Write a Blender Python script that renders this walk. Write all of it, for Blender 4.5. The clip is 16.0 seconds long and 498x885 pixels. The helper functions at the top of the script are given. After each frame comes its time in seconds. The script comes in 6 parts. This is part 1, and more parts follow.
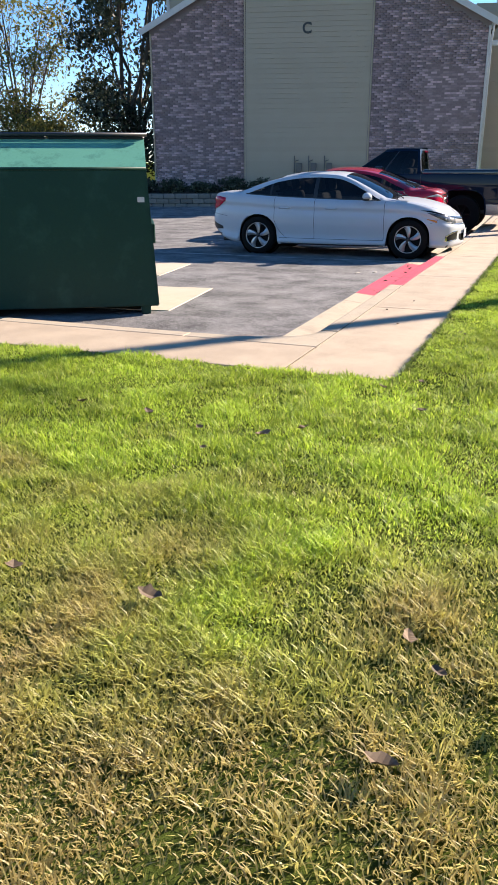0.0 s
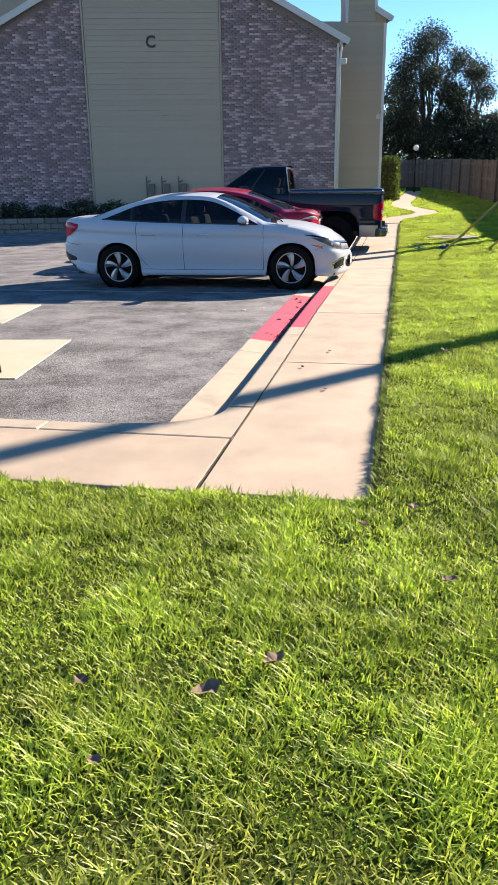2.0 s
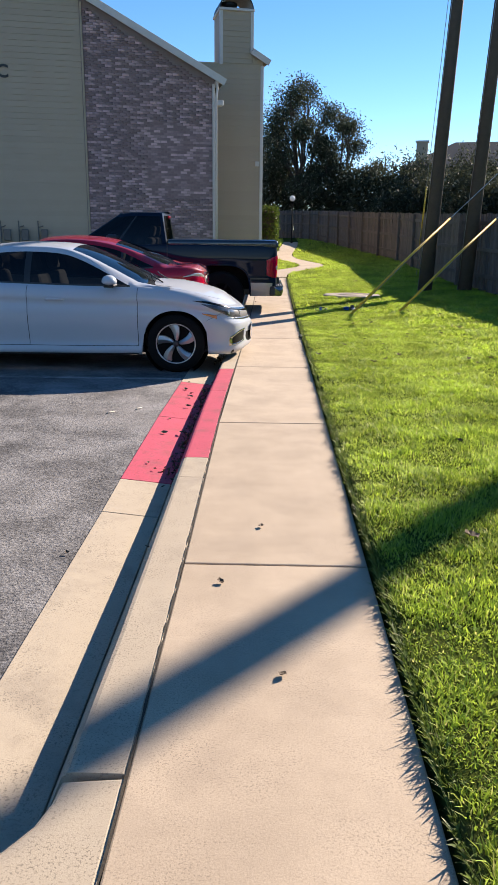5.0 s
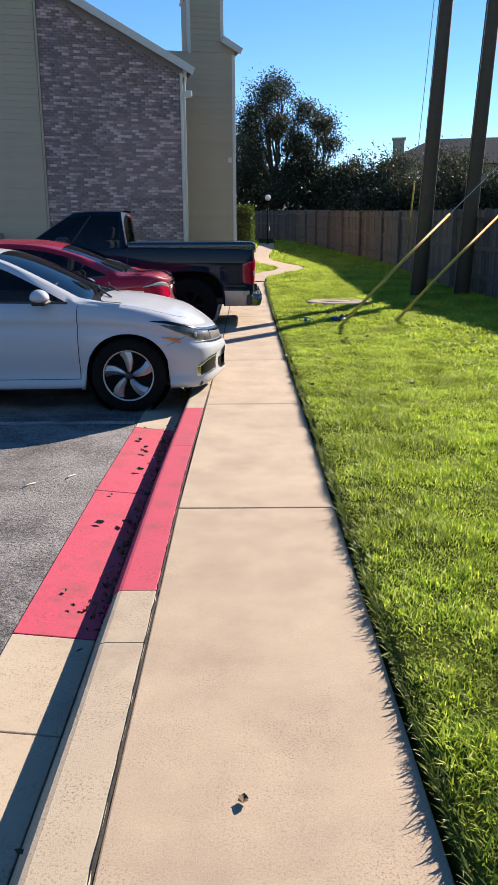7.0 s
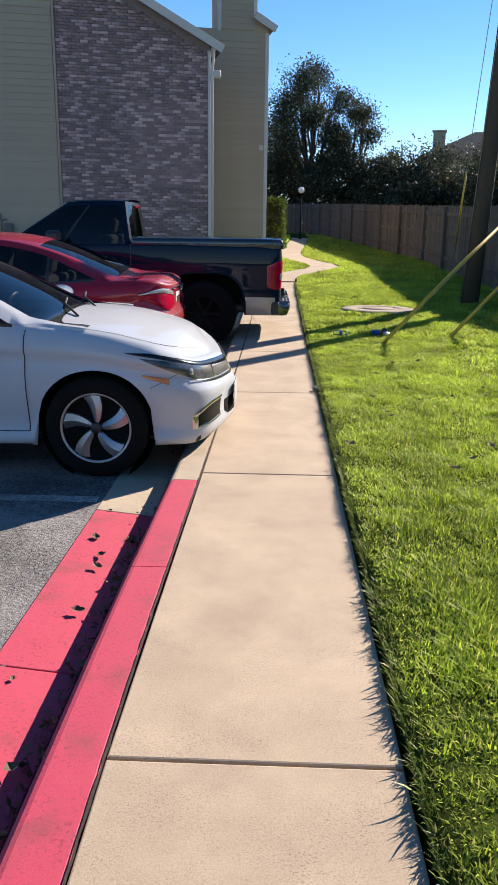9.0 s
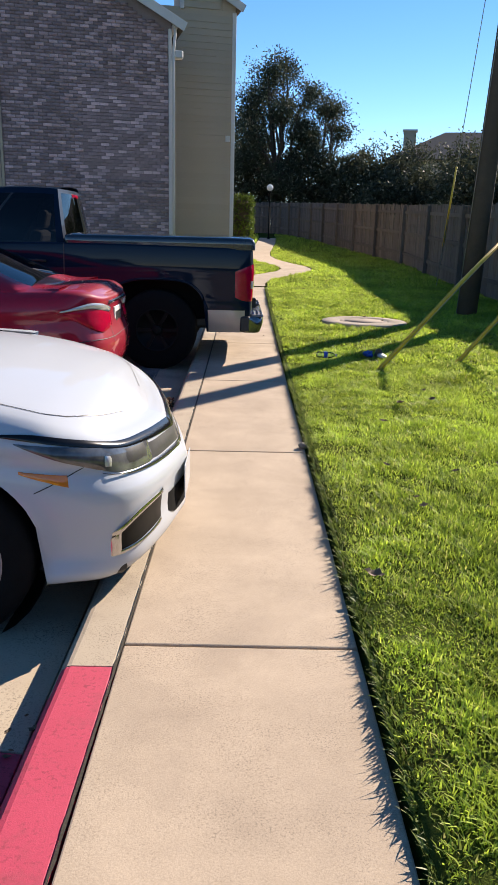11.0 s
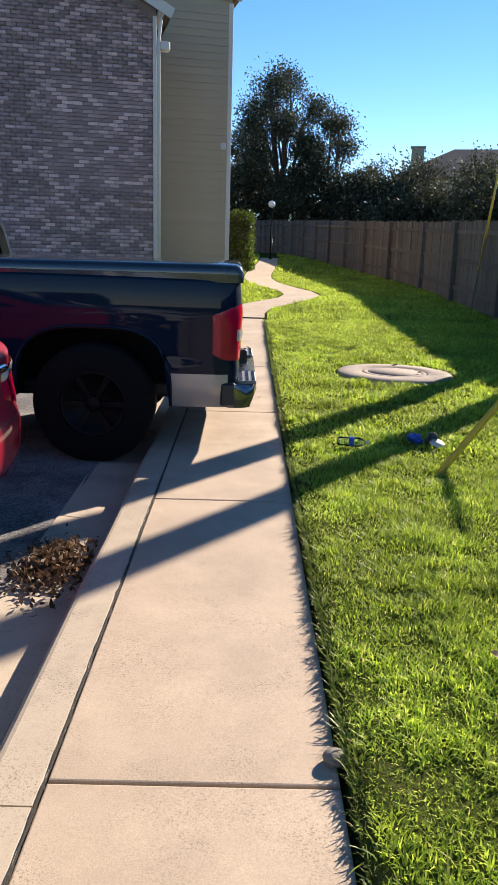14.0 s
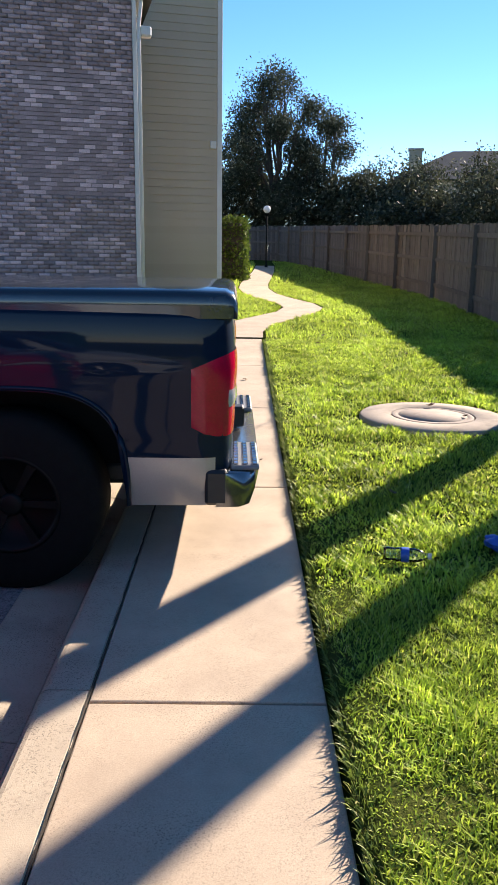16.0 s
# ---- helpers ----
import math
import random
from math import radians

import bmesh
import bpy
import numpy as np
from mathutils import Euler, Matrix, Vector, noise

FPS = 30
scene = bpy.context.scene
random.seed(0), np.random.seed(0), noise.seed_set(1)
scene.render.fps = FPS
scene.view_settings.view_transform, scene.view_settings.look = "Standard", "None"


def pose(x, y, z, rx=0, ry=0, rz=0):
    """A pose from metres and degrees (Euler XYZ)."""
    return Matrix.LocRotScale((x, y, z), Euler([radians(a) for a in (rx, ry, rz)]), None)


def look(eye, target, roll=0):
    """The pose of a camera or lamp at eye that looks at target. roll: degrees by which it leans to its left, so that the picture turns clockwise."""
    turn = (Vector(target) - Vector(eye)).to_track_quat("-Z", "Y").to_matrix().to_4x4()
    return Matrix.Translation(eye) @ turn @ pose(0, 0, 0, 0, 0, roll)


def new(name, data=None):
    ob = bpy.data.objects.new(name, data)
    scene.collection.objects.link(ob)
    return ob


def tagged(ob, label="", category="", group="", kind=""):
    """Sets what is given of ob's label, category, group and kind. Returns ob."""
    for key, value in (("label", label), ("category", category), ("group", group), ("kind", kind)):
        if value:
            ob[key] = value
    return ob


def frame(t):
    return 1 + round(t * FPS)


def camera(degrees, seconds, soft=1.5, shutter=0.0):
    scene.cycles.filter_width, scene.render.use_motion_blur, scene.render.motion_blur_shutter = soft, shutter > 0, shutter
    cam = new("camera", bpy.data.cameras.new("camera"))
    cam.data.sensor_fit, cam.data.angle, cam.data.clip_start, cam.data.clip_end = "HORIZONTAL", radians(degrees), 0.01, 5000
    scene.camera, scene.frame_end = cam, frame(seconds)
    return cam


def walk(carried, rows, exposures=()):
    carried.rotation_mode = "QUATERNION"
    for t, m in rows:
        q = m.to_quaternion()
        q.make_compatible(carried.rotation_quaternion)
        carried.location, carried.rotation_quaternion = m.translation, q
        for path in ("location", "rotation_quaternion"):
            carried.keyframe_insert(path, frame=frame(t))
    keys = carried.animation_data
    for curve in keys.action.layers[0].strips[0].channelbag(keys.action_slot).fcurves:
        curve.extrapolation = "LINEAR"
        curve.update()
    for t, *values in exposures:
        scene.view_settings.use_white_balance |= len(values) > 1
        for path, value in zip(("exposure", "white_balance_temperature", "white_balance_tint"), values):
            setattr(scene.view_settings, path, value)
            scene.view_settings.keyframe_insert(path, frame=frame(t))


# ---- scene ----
cam = camera(36.0, 16.0)
PATH = [
    (0, (1.738, 0.112, 1.357), (1.041, 1.861, 0.683), -0.1),
    (0.5, (1.458, 0.465, 1.376), (0.848, 2.246, 0.701), 0.2),
    (1, (1.183, 1.016, 1.343), (0.662, 2.832, 0.687), -0.4),
    (1.5, (1.068, 1.472, 1.339), (0.626, 3.311, 0.689), -0.4),
    (2, (0.89, 1.886, 1.356), (0.526, 3.749, 0.726), -0.7),
    (2.5, (0.744, 2.291, 1.38), (0.437, 4.17, 0.767), -0.8),
    (3, (0.63, 2.888, 1.391), (0.387, 4.782, 0.799), -0.7),
    (3.5, (0.522, 3.31, 1.396), (0.338, 5.215, 0.818), -0.6),
    (4, (0.465, 3.831, 1.388), (0.324, 5.755, 0.859), -0.2),
    (4.5, (0.453, 4.365, 1.405), (0.327, 6.298, 0.907), 0.2),
    (5, (0.359, 4.896, 1.39), (0.308, 6.826, 0.87), 0.5),
    (7.5, (0.343, 7.319, 1.383), (0.346, 9.252, 0.869), -0.3),
    (8, (0.34, 7.85, 1.397), (0.314, 9.783, 0.886), -0.2),
    (8.5, (0.401, 8.323, 1.38), (0.328, 10.254, 0.866), -0.0),
    (9, (0.426, 8.831, 1.422), (0.358, 10.758, 0.889), 0.7),
    (11.5, (0.359, 11.427, 1.388), (0.385, 13.355, 0.857), 1.4),
    (12, (0.345, 11.95, 1.413), (0.37, 13.885, 0.905), 1.4),
    (12.5, (0.403, 12.368, 1.385), (0.428, 14.306, 0.891), 1.4),
    (13, (0.424, 12.922, 1.414), (0.446, 14.862, 0.928), 1.4),
    (13.5, (0.41, 13.348, 1.429), (0.43, 15.287, 0.94), 1.6),
    (14, (0.511, 13.902, 1.417), (0.524, 15.842, 0.93), 1.6),
    (14.5, (0.512, 14.332, 1.425), (0.516, 16.273, 0.943), 1.5),
    (15, (0.514, 14.837, 1.439), (0.516, 16.781, 0.968), 1.4),
    (15.5, (0.552, 15.306, 1.467), (0.554, 17.251, 1.002), 1.1),
    (16, (0.502, 15.837, 1.463), (0.522, 17.781, 0.992), 0.8),
]
EXPOSURE = [(t, stops, 6850, 15) for t, stops in ((0, 1.76), (3.0, 1.71), (4.5, 1.47), (7.5, 1.40), (13.0, 1.34), (14.5, 1.62), (16, 1.76))]
walk(cam, [(t, look(eye, target, roll)) for t, eye, target, roll in PATH], EXPOSURE)

# ---- light ----
SUN_AZ, SUN_EL = 39.0, 27.0
sun_from = Vector((math.sin(radians(SUN_AZ)) * math.cos(radians(SUN_EL)), math.cos(radians(SUN_AZ)) * math.cos(radians(SUN_EL)), math.sin(radians(SUN_EL))))
world = bpy.data.worlds.new("sky")
scene.world = world
world.use_nodes = True
wn = world.node_tree
sky = wn.nodes.new("ShaderNodeTexSky")
sky.sky_type, sky.sun_disc = "NISHITA", False
sky.sun_elevation, sky.sun_rotation = radians(SUN_EL), radians(SUN_AZ)
sky.altitude, sky.air_density, sky.dust_density, sky.ozone_density = 3000, 1.0, 0.0, 1.6
tone = wn.nodes.new("ShaderNodeHueSaturation")
tone.inputs["Saturation"].default_value = 1.28
wn.links.new(sky.outputs[0], tone.inputs["Color"])
wn.links.new(tone.outputs[0], wn.nodes["Background"].inputs[0])
wn.nodes["Background"].inputs[1].default_value = 0.076
sun = new("sun", bpy.data.lights.new("sun", "SUN"))
sun.data.energy, sun.data.angle, sun.data.color = 4.4, radians(0.55), (1.0, 0.905, 0.78)
sun.matrix_world = look(sun_from * 60, (0, 0, 0))


# ---- materials ----
def mat(name, a, b=None, rough=0.7, metal=0.0, scale=8.0, fine=120.0, bump=0.0, bump_scale=None, rvar=0.1, random_obj=0.0, island=0.0, skew=1.0, contrast=0.25, coat=0.0, spec=0.5, stain=None, stain_scale=1.2, stain_amount=0.5, speck=0.0, speck_scale=130.0):
    """Two colours mixed by coarse and fine noise, with relief, optional stains and piece-to-piece variation."""
    m = bpy.data.materials.new(name)
    m.use_nodes = True
    n, l = m.node_tree.nodes, m.node_tree.links
    p = n["Principled BSDF"]
    b = b or tuple(c * 0.75 for c in a)
    co = n.new("ShaderNodeTexCoord")
    def nz(sc, det=5):
        t = n.new("ShaderNodeTexNoise")
        t.inputs["Scale"].default_value, t.inputs["Detail"].default_value, t.inputs["Roughness"].default_value = sc, det, 0.65
        l.new(co.outputs["Object"], t.inputs["Vector"])
        return t
    def ramp(src, lo, hi):
        r = n.new("ShaderNodeMapRange")
        r.inputs[1].default_value, r.inputs[2].default_value = lo, hi
        l.new(src, r.inputs[0])
        return r.outputs[0]
    def mix(fac, x, y):
        k = n.new("ShaderNodeMix")
        k.data_type = "RGBA"
        for sock, v in ((k.inputs[0], fac), (k.inputs[6], x), (k.inputs[7], y)):
            if hasattr(v, "links"):
                l.new(v, sock)
            elif isinstance(v, tuple):
                sock.default_value = (*v[:3], 1)
            else:
                sock.default_value = v
        return k.outputs[2]
    big, small = nz(scale), nz(fine, 3)
    add = n.new("ShaderNodeMath")
    add.operation = "MULTIPLY_ADD"
    l.new(small.outputs[0], add.inputs[0])
    add.inputs[1].default_value = 0.5
    half = n.new("ShaderNodeMath")
    half.operation = "MULTIPLY"
    half.inputs[1].default_value = 0.5
    l.new(big.outputs[0], half.inputs[0])
    l.new(half.outputs[0], add.inputs[2])
    col = mix(ramp(add.outputs[0], 0.5 - contrast, 0.5 + contrast), a, b)
    if stain:
        st = nz(stain_scale, 6)
        r = n.new("ShaderNodeMath")
        r.operation = "MULTIPLY"
        r.inputs[1].default_value = stain_amount
        l.new(ramp(st.outputs[0], 0.52, 0.72), r.inputs[0])
        col = mix(r.outputs[0], col, stain)
    if speck:
        r = n.new("ShaderNodeMath")
        r.operation = "MULTIPLY"
        l.new(ramp(nz(speck_scale, 2).outputs[0], 0.54, 0.63), r.inputs[0])
        l.new(ramp(nz(stain_scale * 1.7, 4).outputs[0], 0.36, 0.66), r.inputs[1])
        q = n.new("ShaderNodeMath")
        q.operation = "MULTIPLY"
        q.inputs[1].default_value = speck
        l.new(r.outputs[0], q.inputs[0])
        col = mix(q.outputs[0], col, tuple(c * 0.38 for c in b))
    if random_obj or island:
        src = n.new("ShaderNodeObjectInfo").outputs["Random"] if random_obj else n.new("ShaderNodeNewGeometry").outputs["Random Per Island"]
        hs = n.new("ShaderNodeHueSaturation")
        amount = random_obj or island
        r = n.new("ShaderNodeMapRange")
        r.inputs[3].default_value, r.inputs[4].default_value = 1 - amount, 1 + amount * skew
        pw = n.new("ShaderNodeMath")
        pw.operation = "POWER"
        pw.inputs[1].default_value = skew
        l.new(src, pw.inputs[0])
        l.new(pw.outputs[0], r.inputs[0])
        l.new(r.outputs[0], hs.inputs["Value"])
        l.new(col, hs.inputs["Color"])
        col = hs.outputs[0]
    l.new(col, p.inputs["Base Color"])
    rr = n.new("ShaderNodeMapRange")
    rr.inputs[3].default_value, rr.inputs[4].default_value = max(0.02, rough - rvar), min(1, rough + rvar)
    l.new(big.outputs[0], rr.inputs[0])
    l.new(rr.outputs[0], p.inputs["Roughness"])
    p.inputs["Metallic"].default_value = metal
    p.inputs["Coat Weight"].default_value = coat
    p.inputs["Coat Roughness"].default_value = 0.04
    p.inputs["Specular IOR Level"].default_value = spec
    if bump:
        bp = n.new("ShaderNodeBump")
        bp.inputs["Strength"].default_value, bp.inputs["Distance"].default_value = min(1.0, bump), 0.01
        l.new(nz(bump_scale, 6).outputs[0] if bump_scale else add.outputs[0], bp.inputs["Height"])
        l.new(bp.outputs[0], p.inputs["Normal"])
    return m


def leaf_mat(name, a, b, c=None, translucent=0.35, patch=0.6, dry=None):
    """Leaves and blades: colour by island and by patches, part of the light passing through."""
    m = bpy.data.materials.new(name)
    m.use_nodes = True
    n, l = m.node_tree.nodes, m.node_tree.links
    n.remove(n["Principled BSDF"])
    geo, co = n.new("ShaderNodeNewGeometry"), n.new("ShaderNodeTexCoord")
    ramp = n.new("ShaderNodeValToRGB")
    ramp.color_ramp.elements[0].color, ramp.color_ramp.elements[1].color = (*a, 1), (*b, 1)
    if c:
        e = ramp.color_ramp.elements.new(0.9)
        e.color = (*b, 1)
        ramp.color_ramp.elements[2].color = (*c, 1)
    l.new(geo.outputs["Random Per Island"], ramp.inputs[0])
    col = ramp.outputs[0]
    t = n.new("ShaderNodeTexNoise")
    t.inputs["Scale"].default_value, t.inputs["Detail"].default_value = patch, 4
    l.new(co.outputs["Object"], t.inputs["Vector"])
    hs = n.new("ShaderNodeHueSaturation")
    r = n.new("ShaderNodeMapRange")
    r.inputs[1].default_value, r.inputs[2].default_value, r.inputs[3].default_value, r.inputs[4].default_value = 0.3, 0.7, 0.65, 1.3
    l.new(t.outputs[0], r.inputs[0])
    l.new(r.outputs[0], hs.inputs["Value"])
    l.new(col, hs.inputs["Color"])
    col = hs.outputs[0]
    if dry:
        # a worn, dry stretch of lawn, ragged at its border
        sep = n.new("ShaderNodeSeparateXYZ")
        l.new(co.outputs["Object"], sep.inputs[0])
        t2 = n.new("ShaderNodeTexNoise")
        t2.inputs["Scale"].default_value, t2.inputs["Detail"].default_value = 1.6, 6
        l.new(co.outputs["Object"], t2.inputs["Vector"])
        ma = n.new("ShaderNodeMath")
        ma.operation = "MULTIPLY_ADD"
        l.new(t2.outputs[0], ma.inputs[0])
        ma.inputs[1].default_value = 5.0
        l.new(sep.outputs[1], ma.inputs[2])
        r2 = n.new("ShaderNodeMapRange")
        r2.inputs[1].default_value, r2.inputs[2].default_value, r2.inputs[3].default_value, r2.inputs[4].default_value = 3.6, 5.7, 0.8, 0.0
        l.new(ma.outputs[0], r2.inputs[0])
        k = n.new("ShaderNodeMix")
        k.data_type = "RGBA"
        l.new(r2.outputs[0], k.inputs[0])
        l.new(col, k.inputs[6])
        k.inputs[7].default_value = (*dry, 1)
        col = k.outputs[2]
    d, tr, mx = n.new("ShaderNodeBsdfDiffuse"), n.new("ShaderNodeBsdfTranslucent"), n.new("ShaderNodeMixShader")
    gl, mx2 = n.new("ShaderNodeBsdfGlossy"), n.new("ShaderNodeMixShader")
    gl.inputs["Roughness"].default_value = 0.45
    l.new(col, d.inputs[0])
    l.new(col, tr.inputs[0])
    mx.inputs[0].default_value = translucent
    mx2.inputs[0].default_value = 0.025
    l.new(d.outputs[0], mx.inputs[1])
    l.new(tr.outputs[0], mx.inputs[2])
    l.new(mx.outputs[0], mx2.inputs[1])
    l.new(gl.outputs[0], mx2.inputs[2])
    l.new(mx2.outputs[0], n["Material Output"].inputs[0])
    return m


def glass_mat(name, tint, rough=0.02):
    """Thin tinted pane: it lets light straight through and mirrors by its angle."""
    m = bpy.data.materials.new(name)
    m.use_nodes = True
    n, l = m.node_tree.nodes, m.node_tree.links
    n.remove(n["Principled BSDF"])
    t, g, mx, f = n.new("ShaderNodeBsdfTransparent"), n.new("ShaderNodeBsdfGlossy"), n.new("ShaderNodeMixShader"), n.new("ShaderNodeFresnel")
    t.inputs[0].default_value = (*tint, 1)
    g.inputs["Roughness"].default_value = rough
    f.inputs[0].default_value = 1.5
    l.new(f.outputs[0], mx.inputs[0])
    l.new(t.outputs[0], mx.inputs[1])
    l.new(g.outputs[0], mx.inputs[2])
    l.new(mx.outputs[0], n["Material Output"].inputs[0])
    return m


M_CONC = mat("concrete_walk", (0.50, 0.395, 0.285), (0.32, 0.25, 0.18), rough=0.9, scale=2.2, fine=190, bump=0.12, contrast=0.17, random_obj=0.05, stain=(0.24, 0.185, 0.14), stain_scale=1.9, stain_amount=0.34, speck=0.6, speck_scale=150.0)
M_KERB = mat("concrete_kerb", (0.45, 0.375, 0.275), (0.36, 0.295, 0.22), rough=0.9, scale=4, fine=220, bump=0.16, stain=(0.22, 0.18, 0.14), stain_scale=2.3, stain_amount=0.6, speck=0.85)
M_RED = mat("kerb_red_paint", (0.52, 0.05, 0.10), (0.42, 0.038, 0.075), rough=0.75, scale=5, fine=220, bump=0.14, stain=(0.25, 0.05, 0.06), stain_scale=4.5, stain_amount=0.8, speck=0.6, speck_scale=70.0)
M_ASPH = mat("asphalt", (0.235, 0.225, 0.22), (0.055, 0.052, 0.052), rough=0.88, scale=2.0, fine=62, bump=1.0, bump_scale=60, contrast=0.09, stain=(0.25, 0.235, 0.22), stain_scale=0.6, stain_amount=0.6)
M_PAD = mat("concrete_pad", (0.52, 0.45, 0.34), (0.42, 0.36, 0.27), rough=0.9, scale=3, bump=0.2, stain=(0.25, 0.21, 0.17))
M_SOIL = mat("soil", (0.050, 0.038, 0.024), (0.030, 0.023, 0.015), rough=1.0, scale=5, fine=60, bump=0.8)
M_TURF = mat("turf_ground", (0.075, 0.100, 0.020), (0.026, 0.034, 0.009), rough=1.0, spec=0.0, scale=1.5, fine=45, bump=1.0, bump_scale=60, stain=(0.11, 0.085, 0.04), stain_scale=0.9, stain_amount=0.4)
M_BRICK = mat("brick", (0.44, 0.305, 0.30), (0.27, 0.185, 0.19), rough=0.9, scale=6, fine=60, bump=0.3, contrast=0.16, island=0.30, skew=2.7)
M_BRICK_PC = mat("brick_piece", (0.44, 0.305, 0.30), (0.27, 0.185, 0.19), rough=0.9, scale=6, fine=60, bump=0.3, contrast=0.16, random_obj=0.30, skew=2.7)
M_MORTAR = mat("mortar", (0.30, 0.235, 0.23), (0.22, 0.17, 0.165), rough=0.95, scale=5, bump=0.2)
M_SIDING = mat("siding_paint", (0.41, 0.325, 0.235), (0.37, 0.29, 0.205), rough=0.6, scale=1.5, fine=60, bump=0.08, random_obj=0.03)
M_TRIM = mat("trim_paint", (0.62, 0.58, 0.55), (0.50, 0.47, 0.44), rough=0.6, scale=3, bump=0.05)
M_SHINGLE = mat("roof_shingle", (0.10, 0.095, 0.09), (0.06, 0.058, 0.056), rough=0.95, scale=8, fine=50, bump=0.5, island=0.2)
M_METAL = mat("galvanised", (0.42, 0.43, 0.44), (0.30, 0.31, 0.32), rough=0.45, metal=0.8, scale=9, bump=0.05)
M_DARKMETAL = mat("dark_metal", (0.05, 0.05, 0.052), (0.03, 0.03, 0.03), rough=0.5, metal=0.6, scale=9, bump=0.05)
M_FENCE = mat("weathered_wood", (0.140, 0.115, 0.095), (0.078, 0.063, 0.052), rough=0.9, scale=7, fine=90, bump=0.4, random_obj=0.28)
M_POLE = mat("pole_wood", (0.105, 0.078, 0.055), (0.055, 0.042, 0.032), rough=0.9, scale=6, fine=80, bump=0.6)
M_YELLOW = mat("guy_guard_yellow", (0.66, 0.43, 0.03), (0.52, 0.33, 0.03), rough=0.45, scale=4, stain=(0.28, 0.19, 0.05), stain_scale=4)
# shade and sun put into the bin's greens: dark body, pale slope
M_BIN_SHADE = mat("dumpster_green_shade", (0.003, 0.040, 0.025), (0.002, 0.029, 0.018), rough=0.5, spec=0.25, scale=2, fine=40, bump=0.08, stain=(0.02, 0.075, 0.055), stain_scale=3)
M_BIN_SUN = mat("dumpster_green_sun", (0.13, 0.37, 0.26), (0.10, 0.31, 0.21), rough=0.5, scale=3, fine=40, bump=0.08, stain=(0.03, 0.13, 0.09), stain_scale=5, stain_amount=0.7)
M_BLACK = mat("black_plastic", (0.022, 0.022, 0.023), (0.014, 0.014, 0.015), rough=0.45, scale=20, bump=0.05)
M_RUBBER = mat("tyre_rubber", (0.010, 0.010, 0.010), (0.007, 0.007, 0.007), rough=0.85, spec=0.1, scale=20, fine=150, bump=0.2)
M_WHITE = mat("white_car_paint", (0.455, 0.485, 0.525), (0.44, 0.47, 0.51), rough=0.6, scale=2, coat=0.7, rvar=0.04, spec=0.0)
M_CARRED = mat("red_car_paint", (0.30, 0.006, 0.026), (0.26, 0.005, 0.022), rough=0.5, scale=2, coat=0.8, rvar=0.04, spec=0.1)
M_NAVY = mat("dark_truck_paint", (0.003, 0.012, 0.030), (0.002, 0.009, 0.023), rough=0.5, scale=2, coat=0.32, rvar=0.04, spec=0.03)
M_SILVER = mat("silver_paint", (0.42, 0.40, 0.38), (0.36, 0.34, 0.32), rough=0.4, metal=0.5, scale=3, coat=0.6)
M_CHROME = mat("chrome", (0.55, 0.55, 0.56), (0.45, 0.45, 0.46), rough=0.16, metal=1.0, scale=5, rvar=0.05)
M_DARKCHROME = mat("dark_chrome", (0.22, 0.225, 0.235), (0.17, 0.175, 0.185), rough=0.18, metal=0.9, scale=5, rvar=0.04)
M_MATTE = mat("matte_black", (0.012, 0.012, 0.012), (0.008, 0.008, 0.008), rough=0.95, scale=12, spec=0.05)
M_ALLOY = mat("alloy", (0.42, 0.42, 0.43), (0.34, 0.34, 0.35), rough=0.38, metal=0.9, scale=5)
M_TAIL = mat("tail_lamp_red", (0.48, 0.0, 0.035), (0.26, 0.0, 0.02), rough=0.2, scale=12, coat=0.3, spec=0.3)
M_TAILD = mat("tail_lamp_dark", (0.10, 0.0, 0.01), (0.07, 0.0, 0.01), rough=0.25, scale=12, coat=0.3, spec=0.3)
M_GLOSSBLACK = mat("gloss_black_trim", (0.006, 0.006, 0.007), (0.004, 0.004, 0.005), rough=0.16, scale=8, spec=0.35, rvar=0.04)
M_WHEELBLACK = mat("black_wheel", (0.007, 0.007, 0.007), (0.005, 0.005, 0.005), rough=0.45, scale=12, spec=0.15)
M_CLEAR = mat("clear_lamp", (0.60, 0.60, 0.60), (0.42, 0.42, 0.43), rough=0.1, metal=0.3, scale=12, coat=1.0)
M_HEAD = mat("head_lamp_glass", (0.16, 0.165, 0.17), (0.04, 0.042, 0.045), rough=0.10, metal=0.15, scale=5, fine=9, contrast=0.12, coat=0.6)
M_AMBER = mat("amber_lamp", (0.75, 0.22, 0.01), (0.6, 0.17, 0.01), rough=0.2, scale=12, coat=1.0)
M_SEAT = mat("car_seat_cloth", (0.06, 0.06, 0.062), (0.04, 0.04, 0.042), rough=0.9, scale=12)
M_GLASS = glass_mat("car_glass", (0.09, 0.10, 0.105))
M_GLASSD = glass_mat("dark_car_glass", (0.08, 0.085, 0.09))
M_BARK = mat("bark", (0.085, 0.066, 0.050), (0.045, 0.036, 0.028), rough=0.95, scale=6, fine=50, bump=0.7)
# third, palest oak tint is painted sun sparkle on a few leaves
M_LEAF_OAK = leaf_mat("oak_leaves", (0.028, 0.034, 0.019), (0.075, 0.085, 0.05), (0.26, 0.27, 0.20), 0.25)
M_LEAF_THIN = leaf_mat("autumn_leaves", (0.10, 0.105, 0.022), (0.20, 0.17, 0.045), (0.26, 0.19, 0.06), 0.45)
M_LEAF_HEDGE = leaf_mat("hedge_leaves", (0.035, 0.065, 0.012), (0.12, 0.17, 0.025), None, 0.35)
